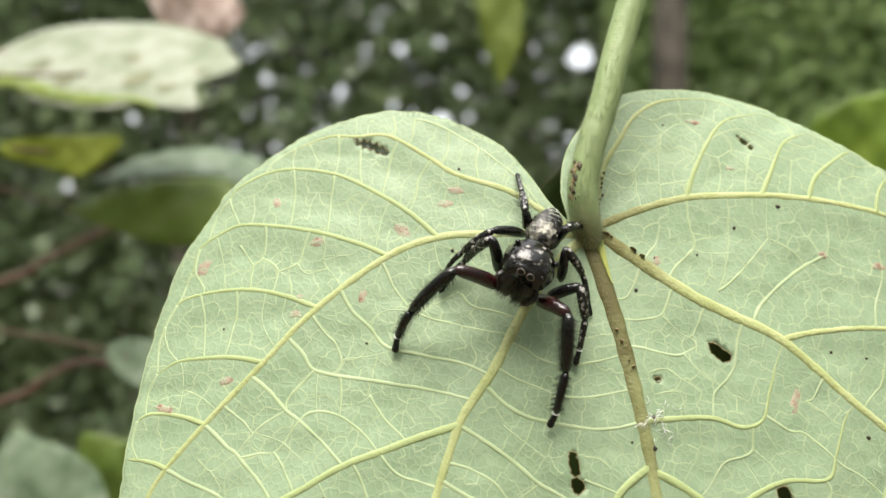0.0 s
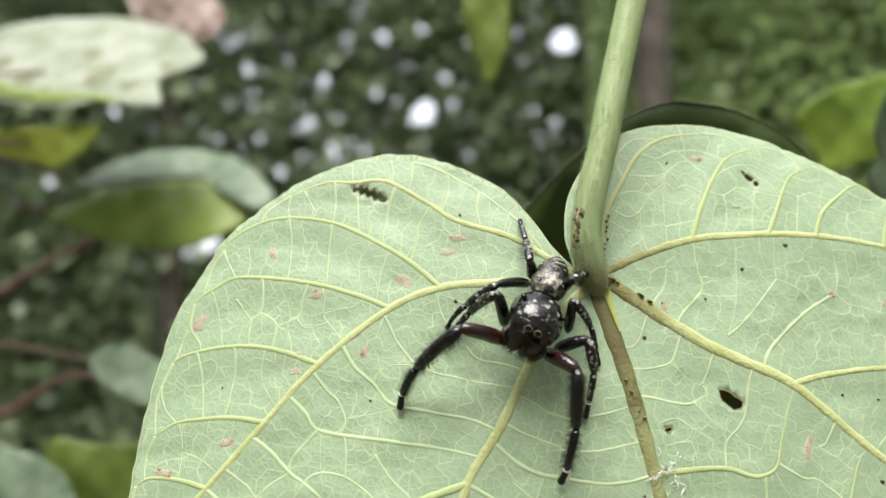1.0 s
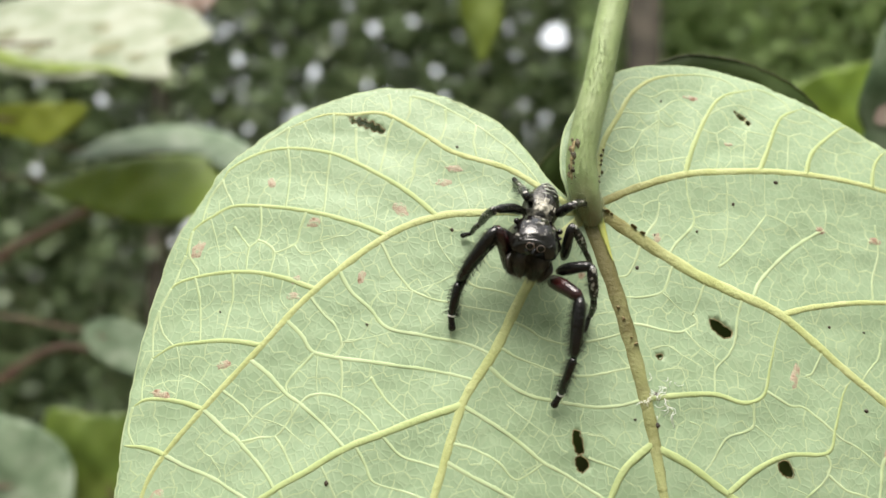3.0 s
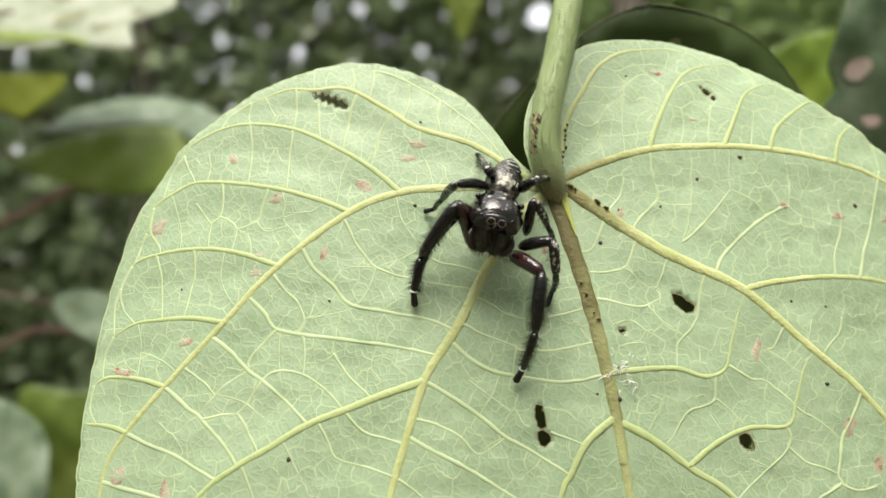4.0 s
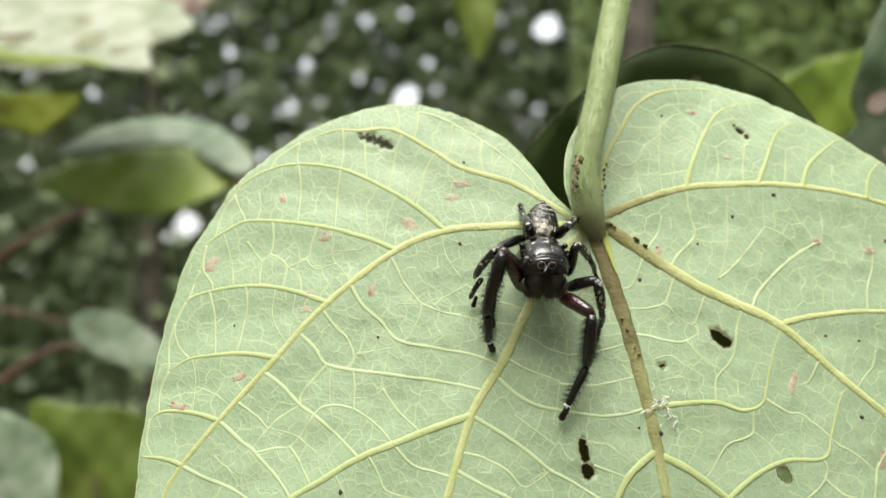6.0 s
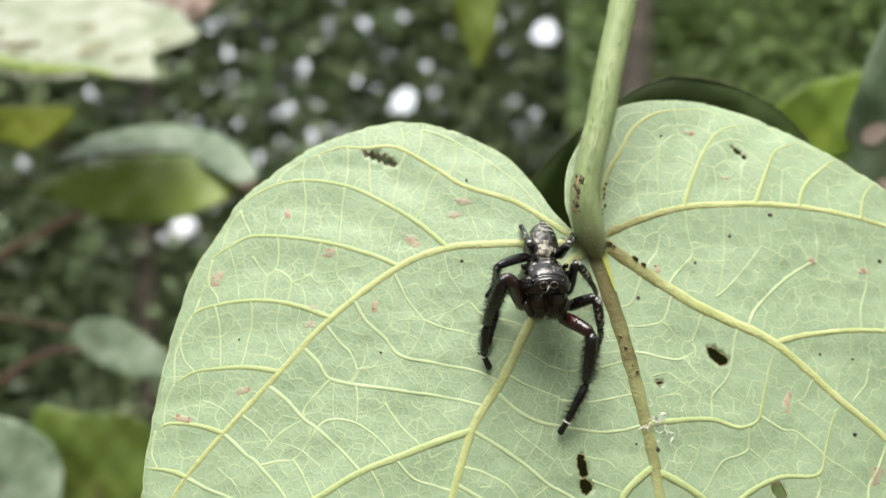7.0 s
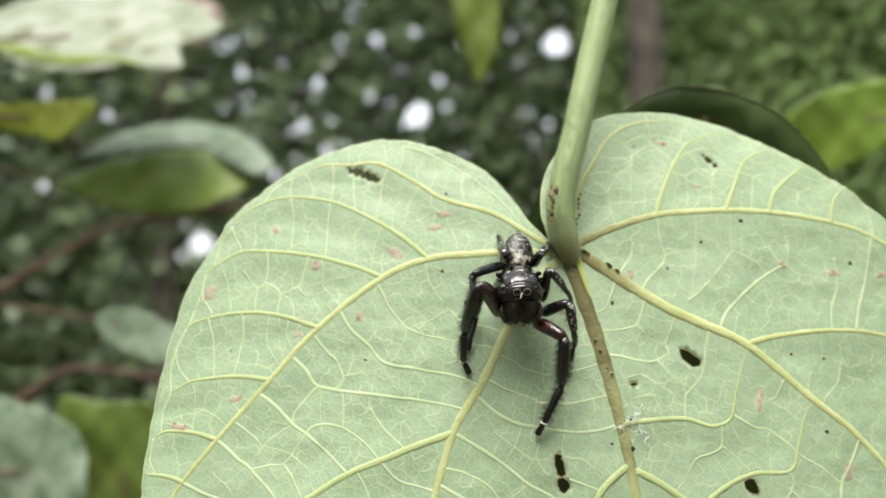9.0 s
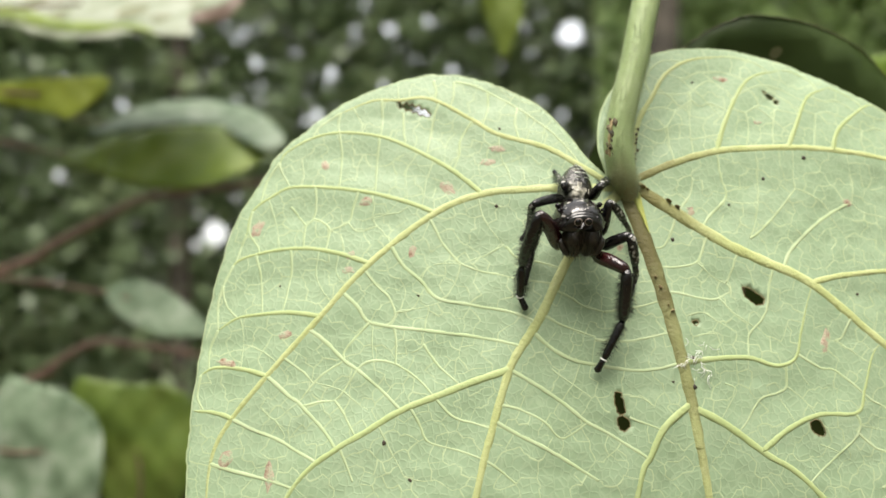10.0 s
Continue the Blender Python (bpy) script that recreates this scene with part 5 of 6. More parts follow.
def make_body():
    head = part("cephalothorax", lump(HEAD_ROWS, 24, 0.95), CHITIN, spider, "broad black carapace")
    # an uneven cap over the carapace: pale scales, and sky glints painted in
    cap = part("scale_glint_cap", shell(HEAD_ROWS[2:8], 1.018, lambda x, y, z: z > 0.9 + 0.35 * math.sin(3 * y) and abs(x) < 2.0 + 0.3 * math.sin(5 * y) and 1.7 < y < 6.0, 0.95), SCALES_AND_GLINTS, head, "patch of silvery scales and painted sky glints")
    for side in (-1, 1):
        for x, y, z, r in ((0.54, 6.26, 1.12, 0.38), (1.55, 5.85, 1.25, 0.24), (2.3, 4.6, 1.75, 0.18), (2.25, 3.4, 1.85, 0.30)):
            bm = bmesh.new()
            bmesh.ops.create_uvsphere(bm, u_segments=18, v_segments=12, radius=r * MM)
            bmesh.ops.translate(bm, verts=bm.verts, vec=Vector((side * x, y, z)) * MM)
            eye = part("eye", bm, EYE, head, "glossy black eye")
            ring = [(side * x + math.cos(a) * r * 1.03, y + (0.16 if r > 0.33 else 0.08), z + math.sin(a) * r * 1.03) for a in np.linspace(0, 6.283, 19)]
            if r > 0.33:
                v, f = tube(np.array(ring) * MM, np.full(19, 0.035 * MM), 6, up=(0, 1, 0), caps=False)
                part_from("eye_ring", v, f, EYE_RING, head, "dull brownish ring round the eye")
        # fang base and feeler
        v, f = tube(np.array([(side * 0.85, 5.2, 0.1), (side * 0.85, 5.5, -1.0), (side * 0.75, 5.45, -1.9), (side * 0.62, 5.2, -2.6), (side * 0.5, 4.95, -3.05)]) * MM, np.array([1.1, 1.2, 1.12, 0.9, 0.45]) * MM, 14, up=(1, 0, 0))
        part_from("chelicera", v, f, FACE, spider, "stout black jaw")
        palp = spline([(side * 1.7, 4.9, -0.9), (side * 2.15, 5.7, -1.4), (side * 1.8, 6.0, -2.1), (side * 1.3, 5.9, -2.8)], 5)
        v, f = tube(palp * MM, np.interp(np.linspace(0, 1, len(palp)), [0, 0.5, 0.8, 1], [0.36, 0.38, 0.42, 0.2]) * MM, 10, up=(1, 0, 0))
        part_from("feeler", v, f, FACE, spider, "short hairy black feeler")
    r = np.random.RandomState(6)
    verts, faces = [], []
    for i in range(700):
        a, y = r.uniform(0.05, 3.09), r.uniform(0.6, 6.4)
        w, top = np.interp(y, [0, 1.4, 2.6, 5.2, 6.45], [0.5, 2.25, 2.6, 2.5, 1.4]), np.interp(y, [0, 1.4, 2.6, 5.2, 6.45], [0.5, 1.75, 2.25, 2.2, 1.0])
        out = np.array([math.cos(a), 0.1, math.sin(a)])
        bristles(verts, faces, (w * math.cos(a) * 0.97, y, top * math.sin(a) * 0.97), out + r.uniform(-0.5, 0.5, 3) + (0, 0.6, 0), r.uniform(0.15, 0.5), 0.014)
    for i in range(300):
        x = r.uniform(-1.8, 1.8)
        bristles(verts, faces, (x, 6.25 - 0.12 * x * x, r.uniform(-2.7, 0.3)), (x * 0.2, 0.8, -1.1 + r.uniform(-0.4, 0.4)), r.uniform(0.3, 0.9), 0.022)
    fur = part_from("bristles", verts, faces, BRISTLE, head, "short dark bristles")
    tagged(fur, kind="stuff")
    verts, faces = [], []
    for i in range(420):
        x = r.uniform(-2.1, 2.1)
        z = r.uniform(-2.6, 0.7)
        bristles(verts, faces, (x, 6.35 + 0.35 * math.sin(min(max(-z + 0.3, 0), 1.6)) - 0.17 * x * x, z), (x * 0.15 + r.uniform(-0.3, 0.3), 0.35, -1.2), r.uniform(0.35, 0.9), 0.03)
    fur = part_from("face_hair", verts, faces, FACE_HAIR, head, "brownish hair over the face")
    tagged(fur, kind="stuff")


make_body()
# The abdomen runs from the waist (its origin) along -y
abdomen = part("abdomen", lump(ABDOMEN_ROWS), ABDOMEN, spider, "tapering bronze-black abdomen with pale bands")


def make_abdomen_trim():
    for i, y in enumerate((-0.75, -3.1, -3.6, -4.1, -4.6, -5.0)):
        w = np.interp(-y, [0.35, 1.1, 2.2, 3.4, 4.4, 5.0], [1.3, 1.75, 1.85, 1.62, 1.25, 0.85])
        h = np.interp(-y, [0.35, 1.1, 2.2, 3.4, 4.4, 5.0], [1.1, 1.5, 1.6, 1.4, 1.05, 0.7])
        a = np.linspace(0.35, math.pi - 0.35, 15)
        path = np.stack([np.cos(a) * w * 0.99, y - 0.15 * np.sin(a * 2 + i), np.sin(a) * h * 0.99], 1) * MM
        v, f = tube(path, (0.12 + 0.05 * np.sin(np.arange(15) * 1.7 + i)) * MM, 6, up=(0, 1, 0), flat=0.9)
        part_from("pale_band", v, f, BAND if i > 1 else SCALES_AND_GLINTS, abdomen, "narrow pale band of scales")
    part("scale_patch", shell(ABDOMEN_ROWS[1:6], 1.02, lambda x, y, z: z > 0.45 and abs(x) < 1.2 + 0.25 * math.sin(6 * y) and -2.3 + 0.4 * math.sin(4 * x) < y < -0.5), SILVER, abdomen, "patch of pale bronze scales")
    v, f = tube(np.array([(0.1, -5.0, 0.0), (0.15, -5.4, 0.1), (0.2, -5.6, 0.15)]) * MM, np.array([0.35, 0.32, 0.2]) * MM, 8, up=(1, 0, 0))
    part_from("spinnerets", v, f, CHITIN, abdomen, "small dark spinnerets")


make_abdomen_trim()


def leg_piece(name, long, radii, material, brush=0, speckle=24, seed=0, label="", band=False):
    """A piece of a leg along its own z from 0 to long millimetres, thickened and bent a little, with bristles; brush: how many long ones fringe its underside."""
    r = np.random.RandomState(seed)
    rows = 9
    z = np.linspace(-0.12, long + 0.12, rows)
    t = np.linspace(0, 1, rows)
    rad = np.interp(t, np.linspace(0, 1, len(radii)), radii)
    rad[0] *= 0.6
    rad[-1] *= 0.6
    path = np.stack([0 * z, 0.05 * long * np.sin(t * math.pi), z], 1)
    verts, faces = tube(path * MM, rad * MM, 12, up=(0, 1, 0))
    verts = [tuple(v) for v in verts]
    ob = part_from(name, verts, faces, material, spider, label)
    v2, f2 = [], []
    for i in range(speckle + brush):
        s = r.uniform(0.05, 0.97)
        k = np.interp(s, t, rad)
        if i < speckle:
            a, lng = r.uniform(0, 6.283), r.uniform(0.2, 0.55)
        else:
            a, lng = (r.normal(-0.15, 0.28) if i % 2 else r.normal(math.pi + 0.15, 0.28)), r.uniform(0.35, 1.0)
        out = np.array([math.cos(a), math.sin(a), 0.0])
        bristles(v2, f2, np.array([0, 0.05 * long * math.sin(s * math.pi), s * long]) + out * k * 0.95, out + (0, 0, r.uniform(0.2, 0.8)), lng, 0.021)
    if v2:
        fur = part_from("bristles", v2, f2, BRISTLE, ob, "fringe of dark bristles")
        tagged(fur, kind="stuff")
    if band:
        v, f = tube(np.array([(0, 0, long - 0.07), (0, 0, long + 0.07)]) * MM, np.full(2, rad[-2] * 1.06) * MM, 10, up=(0, 1, 0))
        part_from("white_band", v, f, WHITE_BAND, ob, "narrow white band")
    return ob


LEG_PARTS = {}
for n, leg in enumerate(("L1", "L2", "L3", "L4", "R1", "R2", "R3", "R4")):
    spans = [np.mean([np.linalg.norm(np.subtract(JOINTS[leg + p][k + 1], JOINTS[leg + p][k])) for p in "AMBCD"]) for k in range(4)]
    front = leg[1] == "1"
    big = 1.12 if front else (0.92 if leg[1] == "2" else 0.78)
    LEG_PARTS[leg] = [
        leg_piece("femur", spans[0], [0.55 * big, 0.72 * big, 0.66 * big, 0.55 * big], FEMUR_RED if front else LEG_BLACK, 0, 20, 10 * n, "dark red glossy femur" if front else ""),
        leg_piece("tibia", spans[1], [0.56 * big, 0.60 * big, 0.56 * big, 0.42 * big], LEG_BLACK if front else LEG_SPECKLED, 420 if front else 24, 30, 10 * n + 1),
        leg_piece("metatarsus", spans[2], [0.42 * big, 0.38 * big, 0.32 * big], LEG_BLACK if front else LEG_SPECKLED, 210 if front else 0, 16, 10 * n + 2, band=leg in ("L1", "R1", "R2")),
        leg_piece("tarsus", spans[3], [0.28 * big, 0.30 * big, 0.38 * big], LEG_BLACK, 0, 14, 10 * n + 3),
    ]


# ---- plants behind, out of focus ----
PALE_TOP = node_material("leaf_pale_upper", [(0.125, 0.160, 0.080), (0.230, 0.258, 0.180), (0.330, 0.345, 0.275)], scale=75, rough=0.5, gloss=0.3, sheer=0.15)
TAN = node_material("leaf_tan_blotch", [(0.07, 0.08, 0.025), (0.15, 0.15, 0.07)], scale=90, rough=0.6)
BRIGHT_GREEN = node_material("leaf_bright_green", [(0.13, 0.21, 0.03), (0.20, 0.31, 0.04), (0.26, 0.37, 0.05)], scale=70, rough=0.45, sheer=0.45)
OLIVE = node_material("leaf_olive", [(0.14, 0.21, 0.03), (0.21, 0.30, 0.04), (0.28, 0.36, 0.065)], scale=40, rough=0.45, sheer=0.35)
DULL_GREEN = node_material("leaf_dull_green", [(0.08, 0.13, 0.025), (0.12, 0.18, 0.03), (0.165, 0.22, 0.05)], scale=70, rough=0.45, sheer=0.3)
YELLOW_GREEN = node_material("leaf_yellow_green", [(0.15, 0.22, 0.03), (0.21, 0.28, 0.045), (0.18, 0.25, 0.05)], scale=40, rough=0.45, sheer=0.4)
LIME = node_material("leaf_sunlit_yellow", [(0.24, 0.30, 0.03), (0.32, 0.38, 0.05), (0.28, 0.36, 0.05)], scale=60, rough=0.45, sheer=0.45)
GREY_GREEN = node_material("leaf_grey_green", [(0.07, 0.11, 0.06), (0.14, 0.19, 0.12), (0.23, 0.275, 0.205)], scale=110, rough=0.6, gloss=0.25, sheer=0.15)
SLATE_GREEN = node_material("leaf_slate_green", [(0.05, 0.09, 0.045), (0.09, 0.14, 0.075), (0.16, 0.21, 0.135)], scale=150, rough=0.55, gloss=0.3, sheer=0.1)
DARK_GREEN = node_material("leaf_dark_green", [(0.022, 0.04, 0.009), (0.036, 0.06, 0.013), (0.05, 0.08, 0.02)], scale=50, rough=0.55, gloss=0.25, sheer=0.12)
BROWN_DRY = node_material("dry_brown", [(0.20, 0.13, 0.10), (0.36, 0.27, 0.23), (0.48, 0.39, 0.35)], scale=120, rough=0.7)
TWIG = node_material("twig_bark", [(0.08, 0.045, 0.03), (0.15, 0.09, 0.06)], scale=200, rough=0.7, bump=0.4)

SWAYING = []


def far_leaf(label, place, outline, material, cup=0.12, fold=0.0, tilt=0.0, stem=((0, 0), (0, 0.3, 1.3)), blotches=(), sway=None, serrate=0.0, margin=None):
    """A leaf behind: an outline (millimetres, x across, z up) round place, cupped, folded along its midrib, with a midrib, a stalk and dry blotches."""
    loop = spline(outline, 7, closed=True)
    if serrate:
        loop = loop * (1 + serrate * np.sin(np.arange(len(loop)) * 2.1))[:, None]
    size = np.ptp(loop, axis=0).max()
    verts, faces = sheet(loop, (), size / 26)
    x, z = verts[:, 0], verts[:, 1]
    deep = cup * (x * x + z * z) / size + fold * np.maximum(z, 0) + tilt * z
    deep = deep + 0.02 * size * np.sin(x * 7 / size) * np.sin(z * 9 / size) + 0.008 * size * np.sin(x * 27 / size + 1) * np.sin(z * 21 / size)
    ob = part_from("background_leaf", np.stack([x, deep, z], 1) * MM, faces, material)
    thick = ob.modifiers.new("thickness", "SOLIDIFY")
    thick.thickness = 0.0004
    ob.location = place
    tagged(ob, label, "leaf")
    def rise(a, b):
        return cup * (a * a + b * b) / size + fold * max(b, 0) + tilt * b + 0.02 * size * math.sin(a * 7 / size) * math.sin(b * 9 / size) + 0.008 * size * math.sin(a * 27 / size + 1) * math.sin(b * 21 / size)
    (x0, z0), (ex, ey, ez) = stem
    p, end = Vector(place), Vector((ex, ey, ez))
    end = (end - p) * 1000
    line = spline([(x0 * 0.1, rise(x0 * 0.1, z0 * 0.1) + 0.6, z0 * 0.1), (x0, rise(x0, z0) + 0.6, z0), (x0 * 0.6 + end.x * 0.4, rise(x0, z0) * 0.6 + end.y * 0.4, z0 * 0.6 + end.z * 0.4 + 4), tuple(end)], 6)
    v, f = tube(line * MM, np.full(len(line), 0.6 * MM), 7, up=(0, 1, 0.01))
    part_from("stalk", v, f, TWIG, ob)
    for i, (a, b, w) in enumerate(blotches):
        r = np.random.RandomState(60 + i)
        rim = spline([(a + math.cos(q) * w * r.uniform(0.6, 1.1), b + math.sin(q) * w * 0.7 * r.uniform(0.6, 1.1)) for q in np.linspace(0, 6.283, 9)[:-1]], 3, closed=True)
        pts = np.vstack([rim, [(a, b)]])
        q = np.array([(p[0], rise(*p) - 0.5, p[1]) for p in pts]) * MM
        m = len(rim)
        part_from("blotch", q, [(k, (k + 1) % m, m) for k in range(m)], blotch_material(label), ob, "dry blotch")
    if margin:
        edge = np.vstack([loop, loop[:1]])
        line = np.array([(a, rise(a, b), b) for a, b in edge])
        v, f = tube(line * MM, np.full(len(line), 0.08 * MM), 5, up=(0, 1, 0), caps=False)
        part_from("leaf_margin", v, f, margin, ob, "thin brownish leaf margin")
    if sway:
        SWAYING.append((ob, sway))
    return ob


def blotch_material(label):
    return BROWN_DRY if "grey" in label else TAN


SWAY_TOP = [(0.0, -2.9, -9.5), (0.5, -5.9, -8.9), (1.0, -10.0, -4.4), (1.5, -8.2, -5.3), (2.0, -3.8, -6.6), (3.5, -6.0, -4.7), (4.0, -8.4, -3.0), (4.5, -7.0, -2.9), (5.0, -9.8, -1.4), (5.5, -10.4, -1.9), (7.0, -9.1, -3.9),
            (7.5, -8.9, -0.3), (8.0, -4.6, -1.0), (8.5, 0.0, 0.0), (9.0, -3.0, 7.4), (9.5, -7.1, 8.1), (10.0, -7.8, 8.0)]
SWAY_MID = [(0.0, -4.2, -6.8), (0.5, -3.1, -8.4), (1.0, -6.9, -4.4), (1.5, -5.3, -6.1), (3.5, -5.5, -3.7), (4.0, -7.6, -1.6), (4.5, -7.1, -1.0), (5.0, -10.4, -0.2), (5.5, -10.0, -0.9), (7.0, -8.6, -3.3), (7.5, -6.8, 0.6),
            (8.0, -4.4, 0.1), (8.5, 0.0, 0.0), (9.0, -5.6, 7.2), (9.5, -9.7, 7.0), (10.0, -10.4, 6.5)]
SWAY_LOW = [(0.0, 2.7, -10.1), (0.5, -1.2, -9.7), (1.0, -6.1, -5.8), (1.5, -5.1, -6.7), (2.0, -0.5, -8.0), (3.5, -3.5, -5.1), (4.0, -3.9, -4.6), (4.5, -4.7, -4.1), (5.0, -7.5, -3.3), (5.5, -8.9, -3.0), (7.0, -6.2, -4.4),
            (7.5, -4.8, -0.5), (8.0, -2.2, -1.5), (8.5, 0.0, 0.0), (9.0, -3.6, 5.4), (9.5, -5.2, 2.9), (10.0, -6.7, 1.9)]
SWAY_YELLOW = [(0.0, 1.7, -8.9), (0.5, -2.1, -8.3), (1.0, -0.9, -1.1), (1.5, 1.4, -1.9), (2.0, 4.3, -4.3), (3.5, -3.6, -4.2), (4.0, 0.3, -1.6), (4.5, 0.4, -1.6), (5.0, -0.9, 0.2), (5.5, -2.1, 0.9), (7.0, -5.9, -3.5),
               (7.5, -5.2, 0.5), (8.0, -3.5, -1.7), (8.5, 0.0, 0.0), (9.0, -2.2, 7.1), (9.5, -4.0, 5.9), (10.0, -6.4, 4.8)]
SWAY_RIGHT = [(0.0, -1.0, 0.0), (1.0, -3.0, 3.0), (2.0, -4.2, 3.5), (3.5, -3.9, 0.4), (4.0, -4.5, 5.7), (4.5, -3.2, 6.8), (5.0, -4.1, 6.3), (5.5, -3.8, 4.4), (5.7, -3.9, 4.5), (7.0, -4.3, 1.1), (7.5, -3.8, -1.9), (8.0, -1.0, -0.2), (8.5, 0.0, 0.0), (10.0, 2.0, 1.0)]
SWAY_SLATE = SWAY_RIGHT[:-1] + [(9.0, 8.0, 2.0), (10.0, 9.0, 2.0)]
SWAY_DARK = [(0.0, -2.0, -7.5), (0.5, -2.2, -6.8), (1.0, -1.4, -2.8), (1.5, 0.6, -3.2), (2.0, 2.0, -3.8), (3.5, 1.2, -3.2), (4.0, 0.6, -0.3), (4.5, 0.5, -0.4), (5.0, -0.4, 0.0), (5.5, -0.8, 0.0), (7.0, 0.0, -2.3), (7.5, 1.6, -2.7), (8.0, 3.4, -3.4),
             (8.5, 4.4, -4.0), (9.0, 4.0, -2.0), (9.5, 6.4, -1.3), (10.0, 6.5, -0.4)]

far_leaf("large pale bleached leaf with a torn edge", (-0.1246, 0.272, 1.0856), [(-50, -5), (-38, -7), (-25, -13), (-11, -16), (3, -17), (13, -15), (23, -17), (33, -17), (29, -9), (28, -4), (37, 4), (35, 10), (31, 13), (22, 22), (-8, 32), (-55, 30), (-67, 9)],
         PALE_TOP, 0.1, tilt=1.2, stem=((-60, 15), (-0.27, 0.31, 1.10)), blotches=[(5, -2, 6.5), (17, -7, 4.0), (-22, -3, 4.5), (-4, 9, 4.0), (-36, 5, 5.0), (26, 2, 3.5), (-12, -9, 3.0)], sway=SWAY_TOP)
# The bleached leaf's curled lower rim, added as a strip of its own.
far_leaf("lime-green curled lower rim of the bleached leaf, a separate strip", (-0.1246, 0.249, 1.0795), [(-42, -2), (-25, -6), (-11, -10), (3, -12), (13, -11), (24, -13), (18, -9.5), (2, -8), (-12, -5.5), (-30, 1)], YELLOW_GREEN, 0.1, tilt=0.6, stem=((-40, 0), (-0.27, 0.31, 1.09)), sway=SWAY_TOP)
far_leaf("dull olive-green leaf hanging level in the shrub", (-0.1158, 0.306, 1.0428), [(-46, -5), (-30, 2), (-9, 8), (13, 9), (29, 4), (37, -3), (32, -11), (14, -19), (-8, -18), (-31, -11)],
         OLIVE, 0.05, tilt=0.8, stem=((-44, -3), (-0.27, 0.31, 1.05)), sway=SWAY_MID)
# The olive leaf's folded top: a paler sheet with sky sheen in its colour.
far_leaf("grey-green sheet for the folded top of the olive leaf, sky sheen in its colour", (-0.1158, 0.318, 1.0528), [(-40, -4), (-32, 10), (-9, 17), (13, 14), (29, 6), (44, -8), (40, -14), (30, -10), (10, 0), (-15, 0)],
         GREY_GREEN, 0.05, tilt=1.6, stem=((-36, 2), (-0.27, 0.31, 1.07)), sway=SWAY_MID)
far_leaf("small yellow-green leaf in the shrub", (-0.1427, 0.255, 1.0535), [(-21, 4), (2, 6), (19, 6), (16, -1), (6, -8), (-1, -6), (-21, -1)], LIME, 0.1, stem=((-20, 2), (-0.27, 0.31, 1.06)), sway=SWAY_YELLOW)
far_leaf("pale green leaf hanging in shade", (-0.1133, 0.272, 0.9786), [(-16, 6), (-11, 10), (-2, 10), (9, 5), (19, -2), (26, -9), (16, -10), (4, -8), (-10, -2)], GREY_GREEN, 0.1, tilt=0.5, stem=((-17, 6), (-0.27, 0.31, 0.99)), sway=SWAY_MID)
far_leaf("grey-green leaf low in the shrub", (-0.1404, 0.255, 0.9371), [(-24, 20), (-9, 21), (2, 18), (12, 10), (16, -1), (16, -12), (9, -27), (-23, -28)], GREY_GREEN, 0.15, tilt=0.2, stem=((-22, 0), (-0.27, 0.31, 0.95)), sway=SWAY_LOW)
far_leaf("dull green leaf low in the shrub", (-0.1195, 0.272, 0.9372), [(-25, 19), (-8, 20), (10, 19), (20, 10), (19, -17), (-3, -33), (-15, -18)], DULL_GREEN, 0.1, stem=((-5, -28), (-0.27, 0.31, 0.86)), sway=SWAY_LOW)
far_leaf("grey-green leaf with a dry brown blotch", (0.092, 0.1615, 1.0348), [(3, 26), (-4, 16), (-7, 8), (-9, -2), (-7, -7), (-9, -11), (-6, -16), (2, -21), (17, -13), (19, 19)], SLATE_GREEN, 0.2, tilt=-0.2, stem=((17, 0), (0.27, 0.31, 1.04)), blotches=[(-3.2, -3, 3.4), (0.5, -13.5, 2.2), (4.5, 9, 1.6)], sway=SWAY_SLATE)
far_leaf("bright yellow-green leaf in the shrub", (0.1332, 0.272, 1.0565), [(-22, 2), (-12, 10), (3, 14), (17, 15), (31, 3), (15, -7), (-1, -15), (-12, -17), (-18, -7)], BRIGHT_GREEN, 0.1, stem=((28, 4), (0.27, 0.31, 1.07)), sway=SWAY_RIGHT)
far_leaf("narrow green leaf hanging from above", (0.0053, 0.34, 1.114), [(-13, 44), (7, 44), (10, 1), (6, -14), (1, -24), (-4, -14), (-9, 1)], YELLOW_GREEN, 0.1, stem=((-3, 42), (-0.02, 0.32, 1.24)))
far_leaf("dark green leaf with a toothed edge close behind", (0.0289, 0.1105, 1.0204), [(-23, -5), (-19, 1), (-14, 6), (-8, 10.5), (-3, 12.6), (1, 12.8), (7, 11.9), (13, 9.3), (17.5, 6.1), (21, 2.0), (23, -3), (25, -13), (26, -30), (22, -52), (12, -72), (-8, -68), (-26, -50), (-32, -27)],
         DARK_GREEN, 0.08, tilt=-0.35, stem=((10, -70), (0.27, 0.31, 0.86)), sway=SWAY_DARK, serrate=0.004, margin=TAN, blotches=[(2.5, 8.2, 1.2)])
far_leaf("dry brown leaf high in the shrub", (-0.129, 0.34, 1.1251), [(-26, 14), (-6, 16), (18, 3), (19, -7), (8, -15), (-13, -12)], BROWN_DRY, 0.1, stem=((-24, 12), (-0.27, 0.31, 1.15)))


def twig(points, radius):
    line = spline(points, 8)
    v, f = tube(line * MM, np.linspace(radius, radius * 0.6, len(line)) * MM, 8, up=(0, 1, 0))
    ob = part_from("twig", v, f, TWIG)
    return tagged(ob, "thin bent brown twig in the shrub", "twig")


